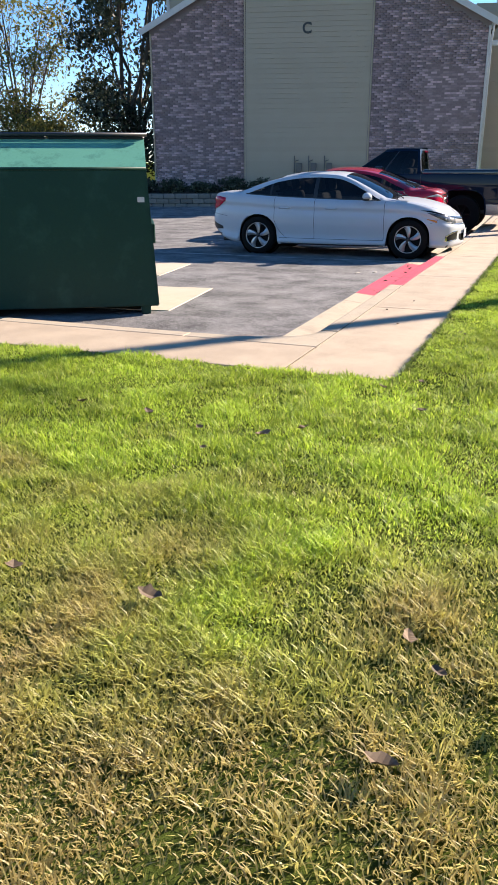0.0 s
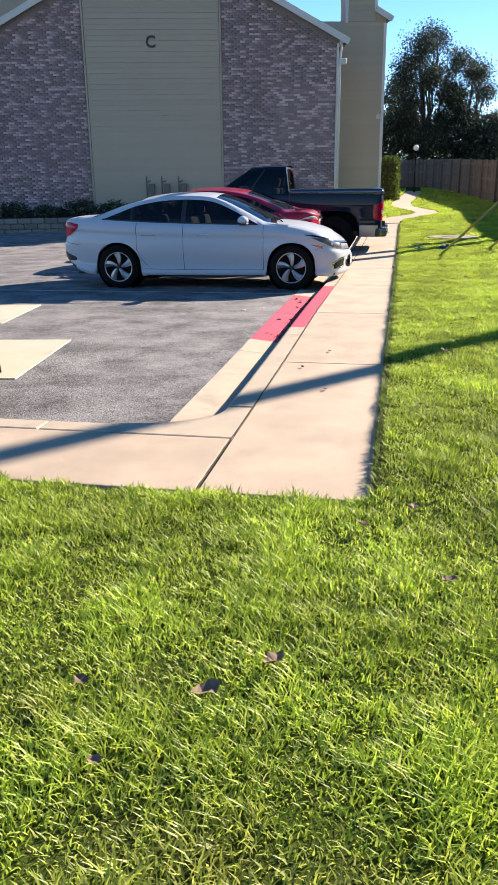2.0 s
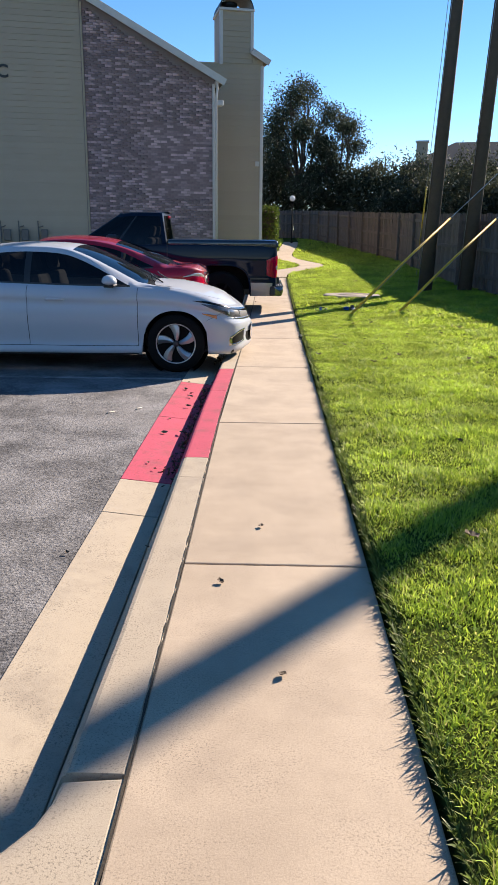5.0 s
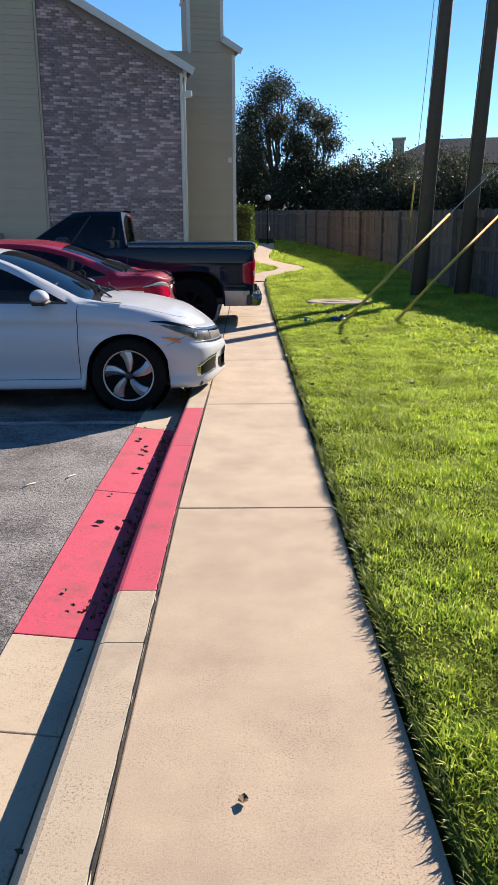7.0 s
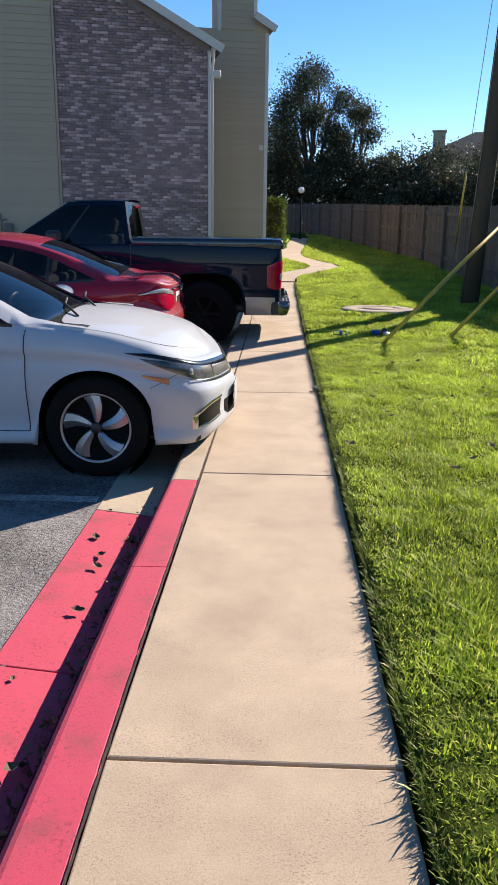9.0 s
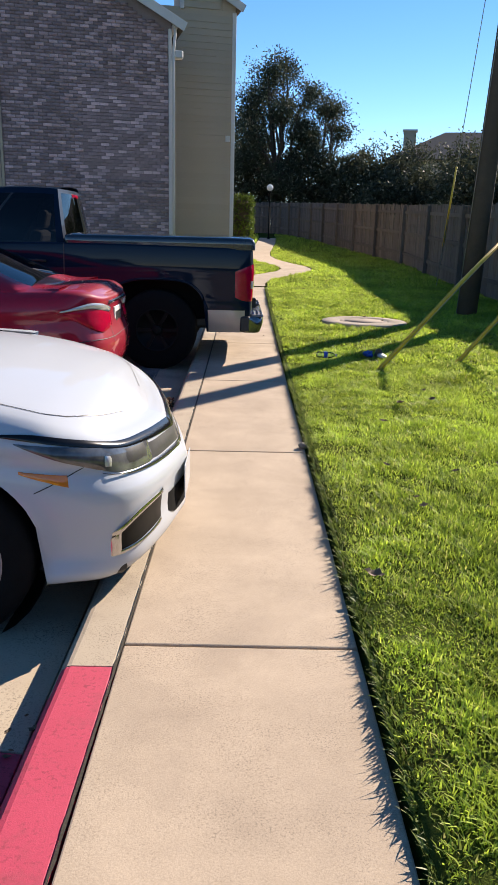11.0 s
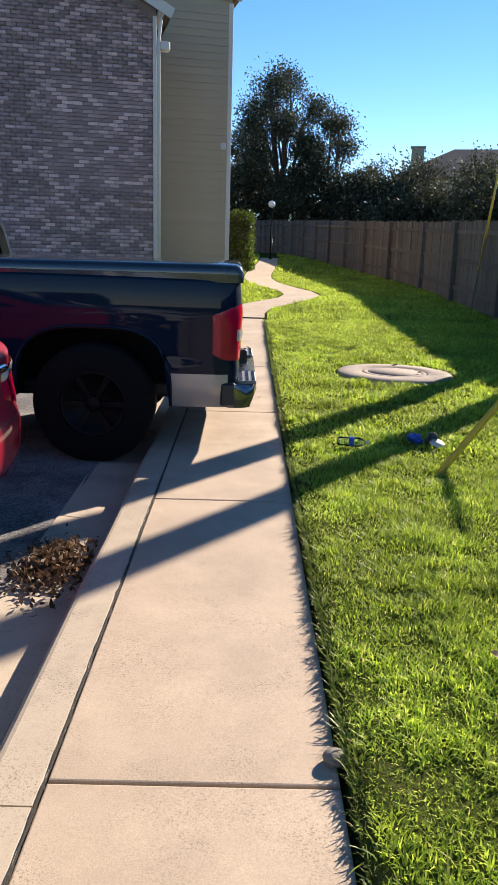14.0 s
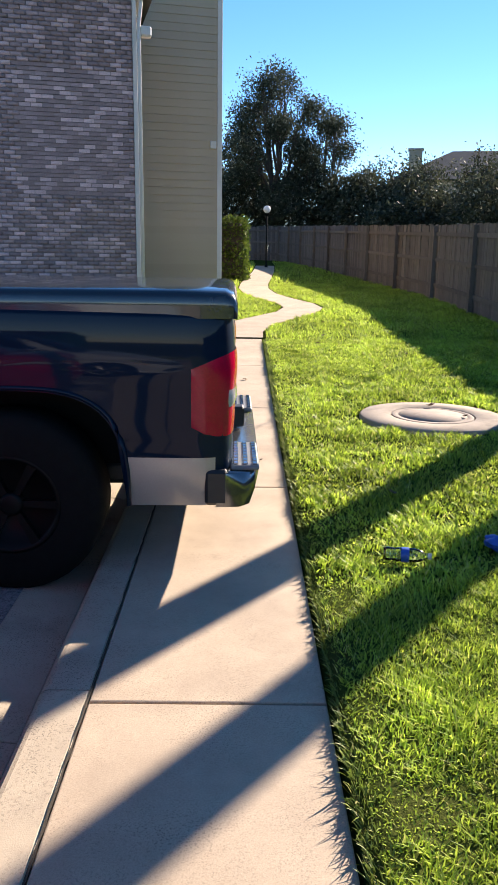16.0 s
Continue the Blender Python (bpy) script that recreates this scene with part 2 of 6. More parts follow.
M_GRASS = leaf_mat("grass_blades", (0.15, 0.25, 0.025), (0.60, 0.74, 0.085), (0.68, 0.62, 0.22), 0.57, 1.2, dry=(0.52, 0.38, 0.17))
# lawn edge blades: shade of the turf's side put into a darker green
M_FRINGE_SHADE = leaf_mat("shaded_fringe_blades", (0.07, 0.11, 0.02), (0.22, 0.29, 0.045), (0.32, 0.28, 0.12), 0.3, 1.2)
M_DRYGRASS = leaf_mat("dry_grass", (0.24, 0.17, 0.07), (0.36, 0.27, 0.12), None, 0.4)
M_DEADLEAF = leaf_mat("dead_leaves", (0.05, 0.030, 0.017), (0.19, 0.115, 0.06), None, 0.2)
M_STONE = mat("stone_block", (0.24, 0.215, 0.18), (0.15, 0.135, 0.115), rough=0.95, scale=5, fine=60, bump=0.6, random_obj=0.2)


# ---- helpers of this place ----
def part(name, bm, material, parent=None, label="", smooth=False):
    me = bpy.data.meshes.new(name)
    if smooth:
        for f in bm.faces:
            f.smooth = True
    bm.to_mesh(me)
    bm.free()
    me.materials.append(material)
    ob = new(name, me)
    ob.parent = parent
    if label:
        ob["label"] = label
    return ob


def npmesh(name, verts, faces, material, parent=None, smooth=False):
    """A mesh from arrays: verts (n,3), faces (m,k)."""
    verts, faces = np.asarray(verts, dtype=np.float32), np.asarray(faces, dtype=np.int32)
    me = bpy.data.meshes.new(name)
    me.vertices.add(len(verts))
    me.vertices.foreach_set("co", verts.ravel())
    k = faces.shape[1]
    me.loops.add(faces.size)
    me.loops.foreach_set("vertex_index", faces.ravel())
    me.polygons.add(len(faces))
    me.polygons.foreach_set("loop_start", np.arange(0, faces.size, k, dtype=np.int32))
    me.polygons.foreach_set("loop_total", np.full(len(faces), k, dtype=np.int32))
    me.update(calc_edges=True)
    me.validate()
    if smooth:
        me.polygons.foreach_set("use_smooth", np.ones(len(faces), dtype=bool))
    me.materials.append(material)
    ob = new(name, me)
    ob.parent = parent
    return ob


def thing(name, label, category, m=None, group=""):
    ob = new(name)
    ob.empty_display_size = 0.2
    if m is not None:
        ob.matrix_world = m
    return tagged(ob, label, category, group)


def share(name, source, m, parent=None):
    """One more object on the mesh of source."""
    ob = new(name, source.data)
    ob.parent = parent
    ob.matrix_basis = m
    return ob


def box(bm, x0, x1, y0, y1, z0, z1, bevel=0.0, m=None, seg=1):
    made = bmesh.ops.create_cube(bm, size=1)["verts"]
    for v in made:
        v.co = Vector(((x0 + x1) / 2 + v.co.x * (x1 - x0), (y0 + y1) / 2 + v.co.y * (y1 - y0), (z0 + z1) / 2 + v.co.z * (z1 - z0)))
    if m is not None:
        bmesh.ops.transform(bm, matrix=m, verts=made)
    if bevel:
        es = list({e for v in made for e in v.link_edges})
        bmesh.ops.bevel(bm, geom=es, offset=bevel, segments=seg, affect="EDGES", profile=0.5)
    return bm


def tube(bm, pts, radii, seg=8, caps=True):
    """A tube along pts with a radius at each."""
    rings = []
    for i, p in enumerate(pts):
        p = Vector(p)
        d = Vector(pts[min(i + 1, len(pts) - 1)]) - Vector(pts[max(i - 1, 0)])
        d.normalize()
        a = d.cross(Vector((0, 0, 1)) if abs(d.z) < 0.9 else Vector((1, 0, 0))).normalized()
        b = d.cross(a)
        rings.append([bm.verts.new(p + radii[i] * (math.cos(2 * math.pi * k / seg) * a + math.sin(2 * math.pi * k / seg) * b)) for k in range(seg)])
    for r, s in zip(rings, rings[1:]):
        for k in range(seg):
            bm.faces.new((r[k], r[(k + 1) % seg], s[(k + 1) % seg], s[k])).smooth = True
    if caps:
        bm.faces.new(rings[0][::-1])
        bm.faces.new(rings[-1])
    return bm


def revolve(bm, profile, seg=24, m=None):
    """Turn (radius, height) points round the local z axis."""
    rings = [[bm.verts.new((r * math.cos(2 * math.pi * k / seg), r * math.sin(2 * math.pi * k / seg), z)) for k in range(seg)] for r, z in profile]
    for r, s in zip(rings, rings[1:]):
        for k in range(seg):
            bm.faces.new((r[k], r[(k + 1) % seg], s[(k + 1) % seg], s[k])).smooth = True
    if m is not None:
        bmesh.ops.transform(bm, matrix=m, verts=[v for r in rings for v in r])
    return bm


def prism(bm, outline, z0, z1, bevel=0.0):
    """An upright prism over an outline of (x, y); z0 and z1 may be functions of x, y."""
    lo = [bm.verts.new((x, y, z0(x, y) if callable(z0) else z0)) for x, y in outline]
    hi = [bm.verts.new((x, y, z1(x, y) if callable(z1) else z1)) for x, y in outline]
    n = len(outline)
    bm.faces.new(lo[::-1])
    top = bm.faces.new(hi)
    for i in range(n):
        bm.faces.new((lo[i], lo[(i + 1) % n], hi[(i + 1) % n], hi[i]))
    bm.normal_update()
    if bevel:
        bmesh.ops.bevel(bm, geom=list(top.edges), offset=bevel, segments=2, affect="EDGES", profile=0.5)
    return bm


def B():
    return bmesh.new()


# ---- ground ----
def edge_x(y):
    """Where slabs and kerb meet: a seam that wanders a little."""
    return -0.028 * math.exp(-((y - 11.2) / 2.4) ** 2)


def rise(y):
    """The ground climbs gently past the cars."""
    return 0.034 * 1.5 * math.log1p(math.exp(min(40.0, (y - 21.0) / 1.5)))


def lot_z(x, y):
    return -0.105 + 0.022 * max(0.0, y - 20.0)


def smooth01(v):
    v = min(1.0, max(0.0, v))
    return v * v * (3 - 2 * v)


def turf_z(x, y):
    z = rise(y) + 0.005
    z += 0.034 * smooth01((y - 4.95) / 0.35) * smooth01((27.6 - y) / 0.8) * smooth01((x - 0.76) / 0.08) + (0.03 * smooth01((x - 1.4) / 2.0) if y > 6 else 0.05 * smooth01((4.9 - y) / 2.5))
    return z + 0.012 * noise.noise((x * 0.9, y * 0.9, 0))


def ground_z(x, y):
    if y > 5.0 and -0.35 < x < 0.822 and y < 29:
        return min(rise(y), rise(y)) - 0.10 if x > -0.15 else lot_z(x, y) - 0.12
    if y > 4.95 and x <= -0.15 and y < 29.5 + 0.24 * (x + 1.5):
        return lot_z(x, y) - 0.12
    return turf_z(x, y)


xs = np.unique(np.concatenate([np.linspace(-400, -40, 13), np.linspace(-40, -4, 25), np.linspace(-4, 8, 81), np.linspace(8, 40, 17), np.linspace(40, 400, 13), [-0.16, -0.14, 0.812, 0.832]]))
ys = np.unique(np.concatenate([np.linspace(-300, -20, 9), np.linspace(-20, -2, 10), np.linspace(-2, 8, 67), np.linspace(8, 36, 95), np.linspace(36, 70, 30), np.linspace(70, 500, 18), [4.94, 5.01]]))
gv = [(x, y, ground_z(x, y)) for y in ys for x in xs]
nx = len(xs)
gf = [(j * nx + i, j * nx + i + 1, (j + 1) * nx + i + 1, (j + 1) * nx + i) for j in range(len(ys) - 1) for i in range(nx - 1)]
ground = npmesh("ground", gv, gf, M_TURF, smooth=True)
tagged(ground, "rough soil and short turf under the lawn", "ground", kind="structure")

# the parking lot, one sheet from the gutter to the far wall
bm = B()
lx = [-0.53, -0.8, -1.5, -3, -5, -8, -12, -18, -26, -40]
ly = [6.42, 7, 8, 10, 12, 14, 18, 22, 26, 30]
grid = [[bm.verts.new((x, min(y, 28.9 + 0.24 * (x + 1.5)) if y > 20 else y + (0.06 * noise.noise((x, y, 3)) if y == 6.42 else 0), 0)) for x in lx] for y in ly]
for row in grid:
    for v in row:
        v.co.z = lot_z(v.co.x, v.co.y)
for r, s in zip(grid, grid[1:]):
    for i in range(len(lx) - 1):
        bm.faces.new((r[i + 1], r[i], s[i], s[i + 1]))
road = part("parking_lot", bm, M_ASPH)
tagged(road, "worn grey asphalt parking lot", "asphalt", kind="structure")

# sidewalk slabs along the lawn and across to the bin
JOINTS = [5.14, 8.0, 10.64, 13.26, 15.70, 18.13, 20.55, 22.95, 25.35, 27.75]
walkway = thing("pavement", "pale tan concrete sidewalk slabs with dark joints beside the lawn", "sidewalk")
walkway["kind"] = "structure"
for y0, y1 in zip(JOINTS, JOINTS[1:]):
    bm = prism(B(), [(0.001 + edge_x(y0), y0 + 0.006), (0.80, y0 + 0.006), (0.80, y1 - 0.006), (0.001 + edge_x(y1), y1 - 0.006)], lambda x, y: rise(y) - 0.12, lambda x, y: rise(y) + 0.004 * noise.noise((x, y, 1)), 0.006)
    part("slab", bm, M_CONC, walkway)
for x0, x1 in ((-3.8, -0.004), (-7.6, -3.8), (-11.4, -7.6), (-15.2, -11.4), (-19.0, -15.2)):
    bm = prism(B(), [(x0 + 0.006, 5.16), (x1 - 0.012, 5.14), (x1 - 0.012, 5.955), (x0 + 0.006, 5.955)], -0.12, 0.0, 0.008)
    part("slab", bm, M_CONC, walkway)
# the winding path beyond
CENTRE = [(0.40, 27.76), (0.42, 28.6), (0.62, 29.6), (1.1, 30.6), (1.60, 31.6), (1.80, 32.6), (1.70, 33.6), (1.30, 34.8), (0.95, 36.2), (0.80, 38.0), (0.85, 40.0), (1.05, 43.0), (1.3, 47.0), (1.5, 52.0)]
bm = B()
prev = None
for i, (x, y) in enumerate(CENTRE):
    a, b = CENTRE[max(0, i - 1)], CENTRE[min(len(CENTRE) - 1, i + 1)]
    d = Vector((b[0] - a[0], b[1] - a[1])).normalized()
    ring = [bm.verts.new((x - s * d.y * 0.42, y + s * d.x * 0.42, rise(y) + 0.022 - (0.16 if low else 0))) for s, low in ((1, 1), (1, 0), (-1, 0), (-1, 1))]
    if prev:
        for k in range(3):
            bm.faces.new((prev[k], prev[k + 1], ring[k + 1], ring[k]))
    prev = ring
part("winding_slab", bm, M_CONC, walkway)

# kerb and gutter
kerb = thing("kerb", "concrete kerb and gutter, partly painted red, worn", "kerb")
kerb["kind"] = "structure"


def kerb_piece(y0, y1, material):
    prof = [(-0.235, -0.19), (-0.232, -0.128), (-0.216, -0.105), (-0.182, -0.018), (-0.165, -0.004), (-0.150, 0.0), (-0.014, 0.0), (-0.005, -0.008), (-0.005, -0.17)]
    bm = B()
    n = max(2, int((y1 - y0) / 0.35))
    rings = []
    for k in range(n + 1):
        y = y0 + 0.003 + (y1 - y0 - 0.006) * k / n
        dz = rise(y) + 0.004 * noise.noise((2, y * 2.0, 0))
        rings.append([bm.verts.new((x + edge_x(y) + 0.004 * noise.noise((x * 9, y * 3, 5)), y, z + (dz if z > -0.09 else min(dz, 0.03)))) for x, z in prof])
    for r, s in zip(rings, rings[1:]):
        for i in range(len(prof) - 1):
            bm.faces.new((r[i + 1], r[i], s[i], s[i + 1]))
    bm.faces.new(rings[0])
    bm.faces.new(rings[-1][::-1])
    part("kerb_stone", bm, material, kerb)


def gutter_piece(y0, y1, material):
    bm = prism(B(), [(-0.555 + edge_x(y0) + 0.01 * noise.noise((y0, 1, 1)), y0 + 0.003), (-0.238 + edge_x(y0), y0 + 0.003), (-0.238 + edge_x(y1), y1 - 0.003), (-0.555 + edge_x(y1) + 0.01 * noise.noise((y1, 1, 1)), y1 - 0.003)], lambda x, y: lot_z(x, y) - 0.12, lambda x, y: lot_z(x, y) + 0.006 - (0.032 if x > -0.4 else 0), 0.004)
    part("gutter_slab", bm, material, kerb)


for y0, y1, m in ((6.63, 9.25, M_KERB), (9.25, 9.66, M_KERB), (9.66, 11.9, M_RED), (11.9, 13.12, M_RED), (13.12, 15.6, M_KERB), (15.6, 18.2, M_KERB), (18.2, 20.8, M_KERB), (20.8, 23.4, M_KERB), (23.4, 26.0, M_KERB)):
    kerb_piece(y0, y1, m)
for y0, y1, m in ((6.5, 8.9, M_KERB), (8.9, 9.5, M_KERB), (9.5, 11.25, M_RED), (11.25, 12.85, M_RED), (12.85, 15.5, M_KERB), (15.5, 18.1, M_KERB), (18.1, 20.7, M_KERB), (20.7, 23.3, M_KERB), (23.3, 25.9, M_KERB)):
    gutter_piece(y0, y1, m)
# dark grit packed in the seam between slabs and kerb
bm = B()
prev = None
for k in range(420):
    y = 5.15 + k * 0.0508
    x = edge_x(y) if y > 6 else -0.002
    row = [bm.verts.new((x + dx, y, rise(y) + 0.0035 + 0.002 * noise.noise((y * 9, dx, 2)))) for dx in (-0.007 + 0.006 * noise.noise((y * 13, 3, 1)), 0.001 + 0.005 * noise.noise((y * 17, 8, 1)))]
    if prev:
        bm.faces.new((prev[0], prev[1], row[1], row[0]))
    prev = row
part("seam_grit", bm, M_SOIL, kerb, "dark grit in the seam")
# the corner piece bends round towards the bin
arc = [(-0.172, 6.60), (-0.178, 6.52), (-0.20, 6.44), (-0.25, 6.36), (-0.33, 6.29), (-0.44, 6.23), (-0.60, 6.18), (-0.85, 6.145), (-1.2, 6.13)]
part("kerb_stone", prism(B(), [(-0.005, 6.62), *arc, (-1.2, 5.965), (-0.005, 5.965)][::-1], -0.2, 0.0, 0.012), M_KERB, kerb)
for x0, x1 in ((-3.2, -1.206), (-5.2, -3.206), (-7.4, -5.206), (-10.2, -7.406), (-13.2, -10.206), (-16.2, -13.206), (-19.0, -16.206)):
    part("kerb_stone", prism(B(), [(x0, 5.965), (x1, 5.965), (x1, 6.13), (x0, 6.13)], -0.2, 0.0, 0.012), M_KERB, kerb)
    part("gutter_slab", prism(B(), [(x0, 6.132), (x1, 6.132), (x1, 6.44), (x0, 6.44)], -0.2, -0.098, 0.004), M_KERB, kerb)
part("gutter_slab", prism(B(), [(-0.545, 6.497), (-0.555, 6.43), (-0.70, 6.45), (-1.2, 6.44), (-1.2, 6.05), (-0.235, 6.05), (-0.238, 6.497)], -0.2, -0.1), M_KERB, kerb)

# worn stall lines on the asphalt
M_LINE = mat("worn_line_paint", (0.50, 0.49, 0.46), (0.17, 0.165, 0.16), rough=0.85, scale=3.5, fine=45, bump=0.5, bump_scale=60, contrast=0.10, stain=(0.11, 0.105, 0.10), stain_scale=2.2, stain_amount=0.9)
lines = thing("stall_line", "worn white stall lines painted on the asphalt", "road marking")
lines["kind"] = "structure"
for ly_ in (13.02, 15.79, 18.56, 21.4):
    bm = B()
    prev = None
    for k in range(41):
        x = -0.60 - 4.6 * k / 40
        row = [bm.verts.new((x, ly_ + e * (0.05 + 0.008 * noise.noise((x * 5, ly_, e))), lot_z(x, ly_) + 0.004)) for e in (-1, 1)]
        if prev:
            bm.faces.new((prev[0], prev[1], row[1], row[0]))
        prev = row
    bmesh.ops.recalc_face_normals(bm, faces=bm.faces)
    part("line", bm, M_LINE, lines)

# concrete pads under the bin
pads = thing("bin_pad", "pale concrete pads let into the asphalt under the bin", "concrete pad")
pads["kind"] = "structure"
for cx, cy, w, d, r in ((-3.75, 8.15, 3.0, 1.7, 8), (-5.1, 10.6, 2.8, 1.5, 8)):
    bm = box(B(), -w / 2, w / 2, -d / 2, d / 2, -0.15, -0.096, 0.006, pose(cx, cy, 0, 0, 0, r))
    part("pad_slab", bm, M_PAD, pads)

# ---- apartment building ----
BM = pose(-1.55, 31.6, 0, 0, 0, 13.5)
W, U1, U2, EAVE, BASE, SLOPE = 12.45, 4.13, 8.82, 6.05, 0.25, 0.5
building = thing("apartment_building", "two-storey gabled house of purple-brown brick and tan lap siding", "building", BM @ Matrix.Diagonal((1, 1, 1.03, 1)))


def rake(x):
    return EAVE + SLOPE * min(-x, W + x)


def panel(x0, x1, y0, y1, z0):
    bm = B()
    mid = [-W / 2] if x0 < -W / 2 < x1 else []
    top = [(x1, rake(x1)), *[(x, rake(x)) for x in mid], (x0, rake(x0))]
    fr = [bm.verts.new((x, y0, z)) for x, z in [(x0, z0), (x1, z0), *top]]
    bk = [bm.verts.new((x, y1, z)) for x, z in [(x0, z0), (x1, z0), *top]]
    bm.faces.new(fr)
    bm.faces.new(bk[::-1])
    for i in range(len(fr)):
        bm.faces.new((fr[i], bk[i], bk[(i + 1) % len(fr)], fr[(i + 1) % len(fr)]))
    return bm


part("wall", panel(-W, -0.0, 0.03, 0.3, BASE), M_MORTAR, building, "gable wall behind brick and siding")
bm = B()
box(bm, -0.3, -0.005, 0.301, 16, BASE, EAVE)
part("wall", bm, M_SIDING, building, "tan siding side wall")
bm = B()
box(bm, -W, -W + 0.3, 0.301, 16, BASE, EAVE)
part("wall", bm, M_SIDING, building, "tan siding side wall")
part("wall", panel(-W, -0.0, 16, 16.3, BASE), M_SIDING, building)
for side in (-1, 1):
    bm = B()
    half = W / 2 + 0.35
    th = math.atan(SLOPE)
    ln = half / math.cos(th)
    m = Matrix.Translation((-W / 2, 0, EAVE + SLOPE * W / 2 + 0.14)) @ Matrix.Rotation(side * th, 4, "Y")
    rows = 28
    for k in range(rows):
        a, b = ln * k / rows, ln * (k + 1) / rows
        box(bm, min(side * a, side * b), max(side * a, side * b) + 0.0, -0.22, 16.4, -0.06 + 0.004 * (k % 2), 0.008 * (k % 2), 0, m)
    part("roof", bm, M_SHINGLE, building, "dark grey shingle roof")
    bm = B()
    box(bm, 0 if side > 0 else -ln, ln if side > 0 else 0, -0.26, -0.222, -0.19, 0.015, 0.005, m)
    part("rake_board", bm, M_TRIM, building, "weathered white rake board")
bm = box(B(), 0.02, 0.14, -0.1, 16.2, EAVE - 0.14, EAVE - 0.02, 0.02)
part("gutter", bm, M_TRIM, building)
# downspout at the corner
bm = tube(B(), [(0.08, -0.06, EAVE - 0.1), (0.08, -0.06, EAVE - 0.25), (0.035, -0.075, EAVE - 0.6), (0.035, -0.075, BASE + 0.1)], [0.04] * 4, 6)
part("downspout", bm, M_TRIM, building)
for x, wd in ((-0.04, 0.08), (-U1, 0.06), (-U2, 0.06), (-W + 0.04, 0.06)):
    bm = box(B(), x - wd / 2, x + wd / 2, -0.035, 0.03, BASE, rake(x) - 0.15, 0.006)
    part("corner_trim", bm, M_TRIM if x > -1 else M_SIDING, building)

# siding boards between the brick panels
PITCH = 0.165
n_board = int((rake(-W / 2) - BASE) / PITCH)
for k in range(n_board):
    z0 = BASE + k * PITCH
    cut = max(0.0, (z0 + PITCH - EAVE) / SLOPE)
    x0, x1 = max(-U2 + 0.046, -W + cut), min(-U1 - 0.046, -cut)
    if x1 - x0 < 0.2:
        continue
    bm = B()
    v = [bm.verts.new(c) for c in ((x0, -0.022, z0), (x1, -0.022, z0), (x1, -0.004, z0 + PITCH + 0.01), (x0, -0.004, z0 + PITCH + 0.01), (x0, 0.029, z0), (x1, 0.029, z0), (x1, 0.029, z0 + PITCH), (x0, 0.029, z0 + PITCH))]
    for f in ((0, 1, 2, 3), (0, 4, 5, 1), (1, 5, 6, 2), (2, 6, 7, 3), (3, 7, 4, 0)):
        bm.faces.new([v[i] for i in f])
    part("siding_board", bm, M_SIDING, building)

# the siding bay with the flue beside the gable
BX0, BX1, BY = -0.3, 2.12, 2.35


def lap_boards(x0, x1, y, z0, z1, parent, name="siding_board"):
    n = int((z1 - z0) / PITCH)
    src = None
    for k in range(n):
        if src is None:
            bm = B()
            v = [bm.verts.new(c) for c in ((x0, y - 0.022, 0), (x1, y - 0.022, 0), (x1, y - 0.004, PITCH + 0.01), (x0, y - 0.004, PITCH + 0.01), (x0, y + 0.01, 0), (x1, y + 0.01, 0), (x1, y + 0.01, PITCH), (x0, y + 0.01, PITCH))]
            for f in ((0, 1, 2, 3), (0, 4, 5, 1), (1, 5, 6, 2), (2, 6, 7, 3), (3, 7, 4, 0)):
                bm.faces.new([v[i] for i in f])
            src = part(name, bm, M_SIDING, parent)
            src.matrix_basis = pose(0, 0, z0)
        else:
            share(name, src, pose(0, 0, z0 + k * PITCH), parent)


bm = box(B(), BX0, BX1, BY + 0.012, BY + 2.6, BASE, 7.0)
part("bay_wall", bm, M_SIDING, building)
lap_boards(BX0, BX1 - 0.05, BY, BASE, 7.0, building)
bm = box(B(), BX1 - 0.09, BX1 + 0.02, BY - 0.03, BY + 0.09, BASE, 6.95, 0.005)
part("corner_trim", bm, M_TRIM, building)
bm = box(B(), BX1 - 0.02, BX1 + 0.03, BY + 2.5, BY + 2.62, BASE, 6.2, 0.005)
part("corner_trim", bm, M_TRIM, building)
# flue stack
bm = box(B(), 0.60, 1.74, BY + 0.014, BY + 1.3, 7.0, 8.6)
part("chimney", bm, M_SIDING, building, "tan siding chimney stack")
lap_boards(0.64, 1.68, BY, 7.0, 8.6, building)
bm = box(B(), 1.66, 1.77, BY - 0.03, BY + 0.09, 7.35, 8.62, 0.005)
part("corner_trim", bm, M_TRIM, building)
bm = box(B(), 0.57, 0.68, BY - 0.03, BY + 0.09, 6.95, 8.62, 0.005)
part("corner_trim", bm, M_TRIM, building)
bm = box(B(), 0.55, 1.79, BY - 0.06, BY + 1.36, 8.6, 8.68, 0.01)
part("chimney_cap", bm, M_TRIM, building)
bm = B()
arch = [(1.17 + 0.60 * math.cos(a), 8.66 + 0.52 * math.sin(a)) for a in [math.pi * i / 16 for i in range(17)]]
outer = [bm.verts.new((x, y, z)) for y in (BY - 0.02, BY + 1.3) for x, z in arch]
inner = [bm.verts.new((1.17 + (x - 1.17) * 0.93, y, 8.66 + (z - 8.66) * 0.92)) for y in (BY - 0.02, BY + 1.3) for x, z in arch]
for i in range(16):
    bm.faces.new((outer[i], outer[i + 1], outer[17 + i + 1], outer[17 + i]))
    bm.faces.new((inner[i + 1], inner[i], inner[17 + i], inner[17 + i + 1]))
    bm.faces.new((outer[i + 1], outer[i], inner[i], inner[i + 1]))
    bm.faces.new((outer[17 + i], outer[17 + i + 1], inner[17 + i + 1], inner[17 + i]))
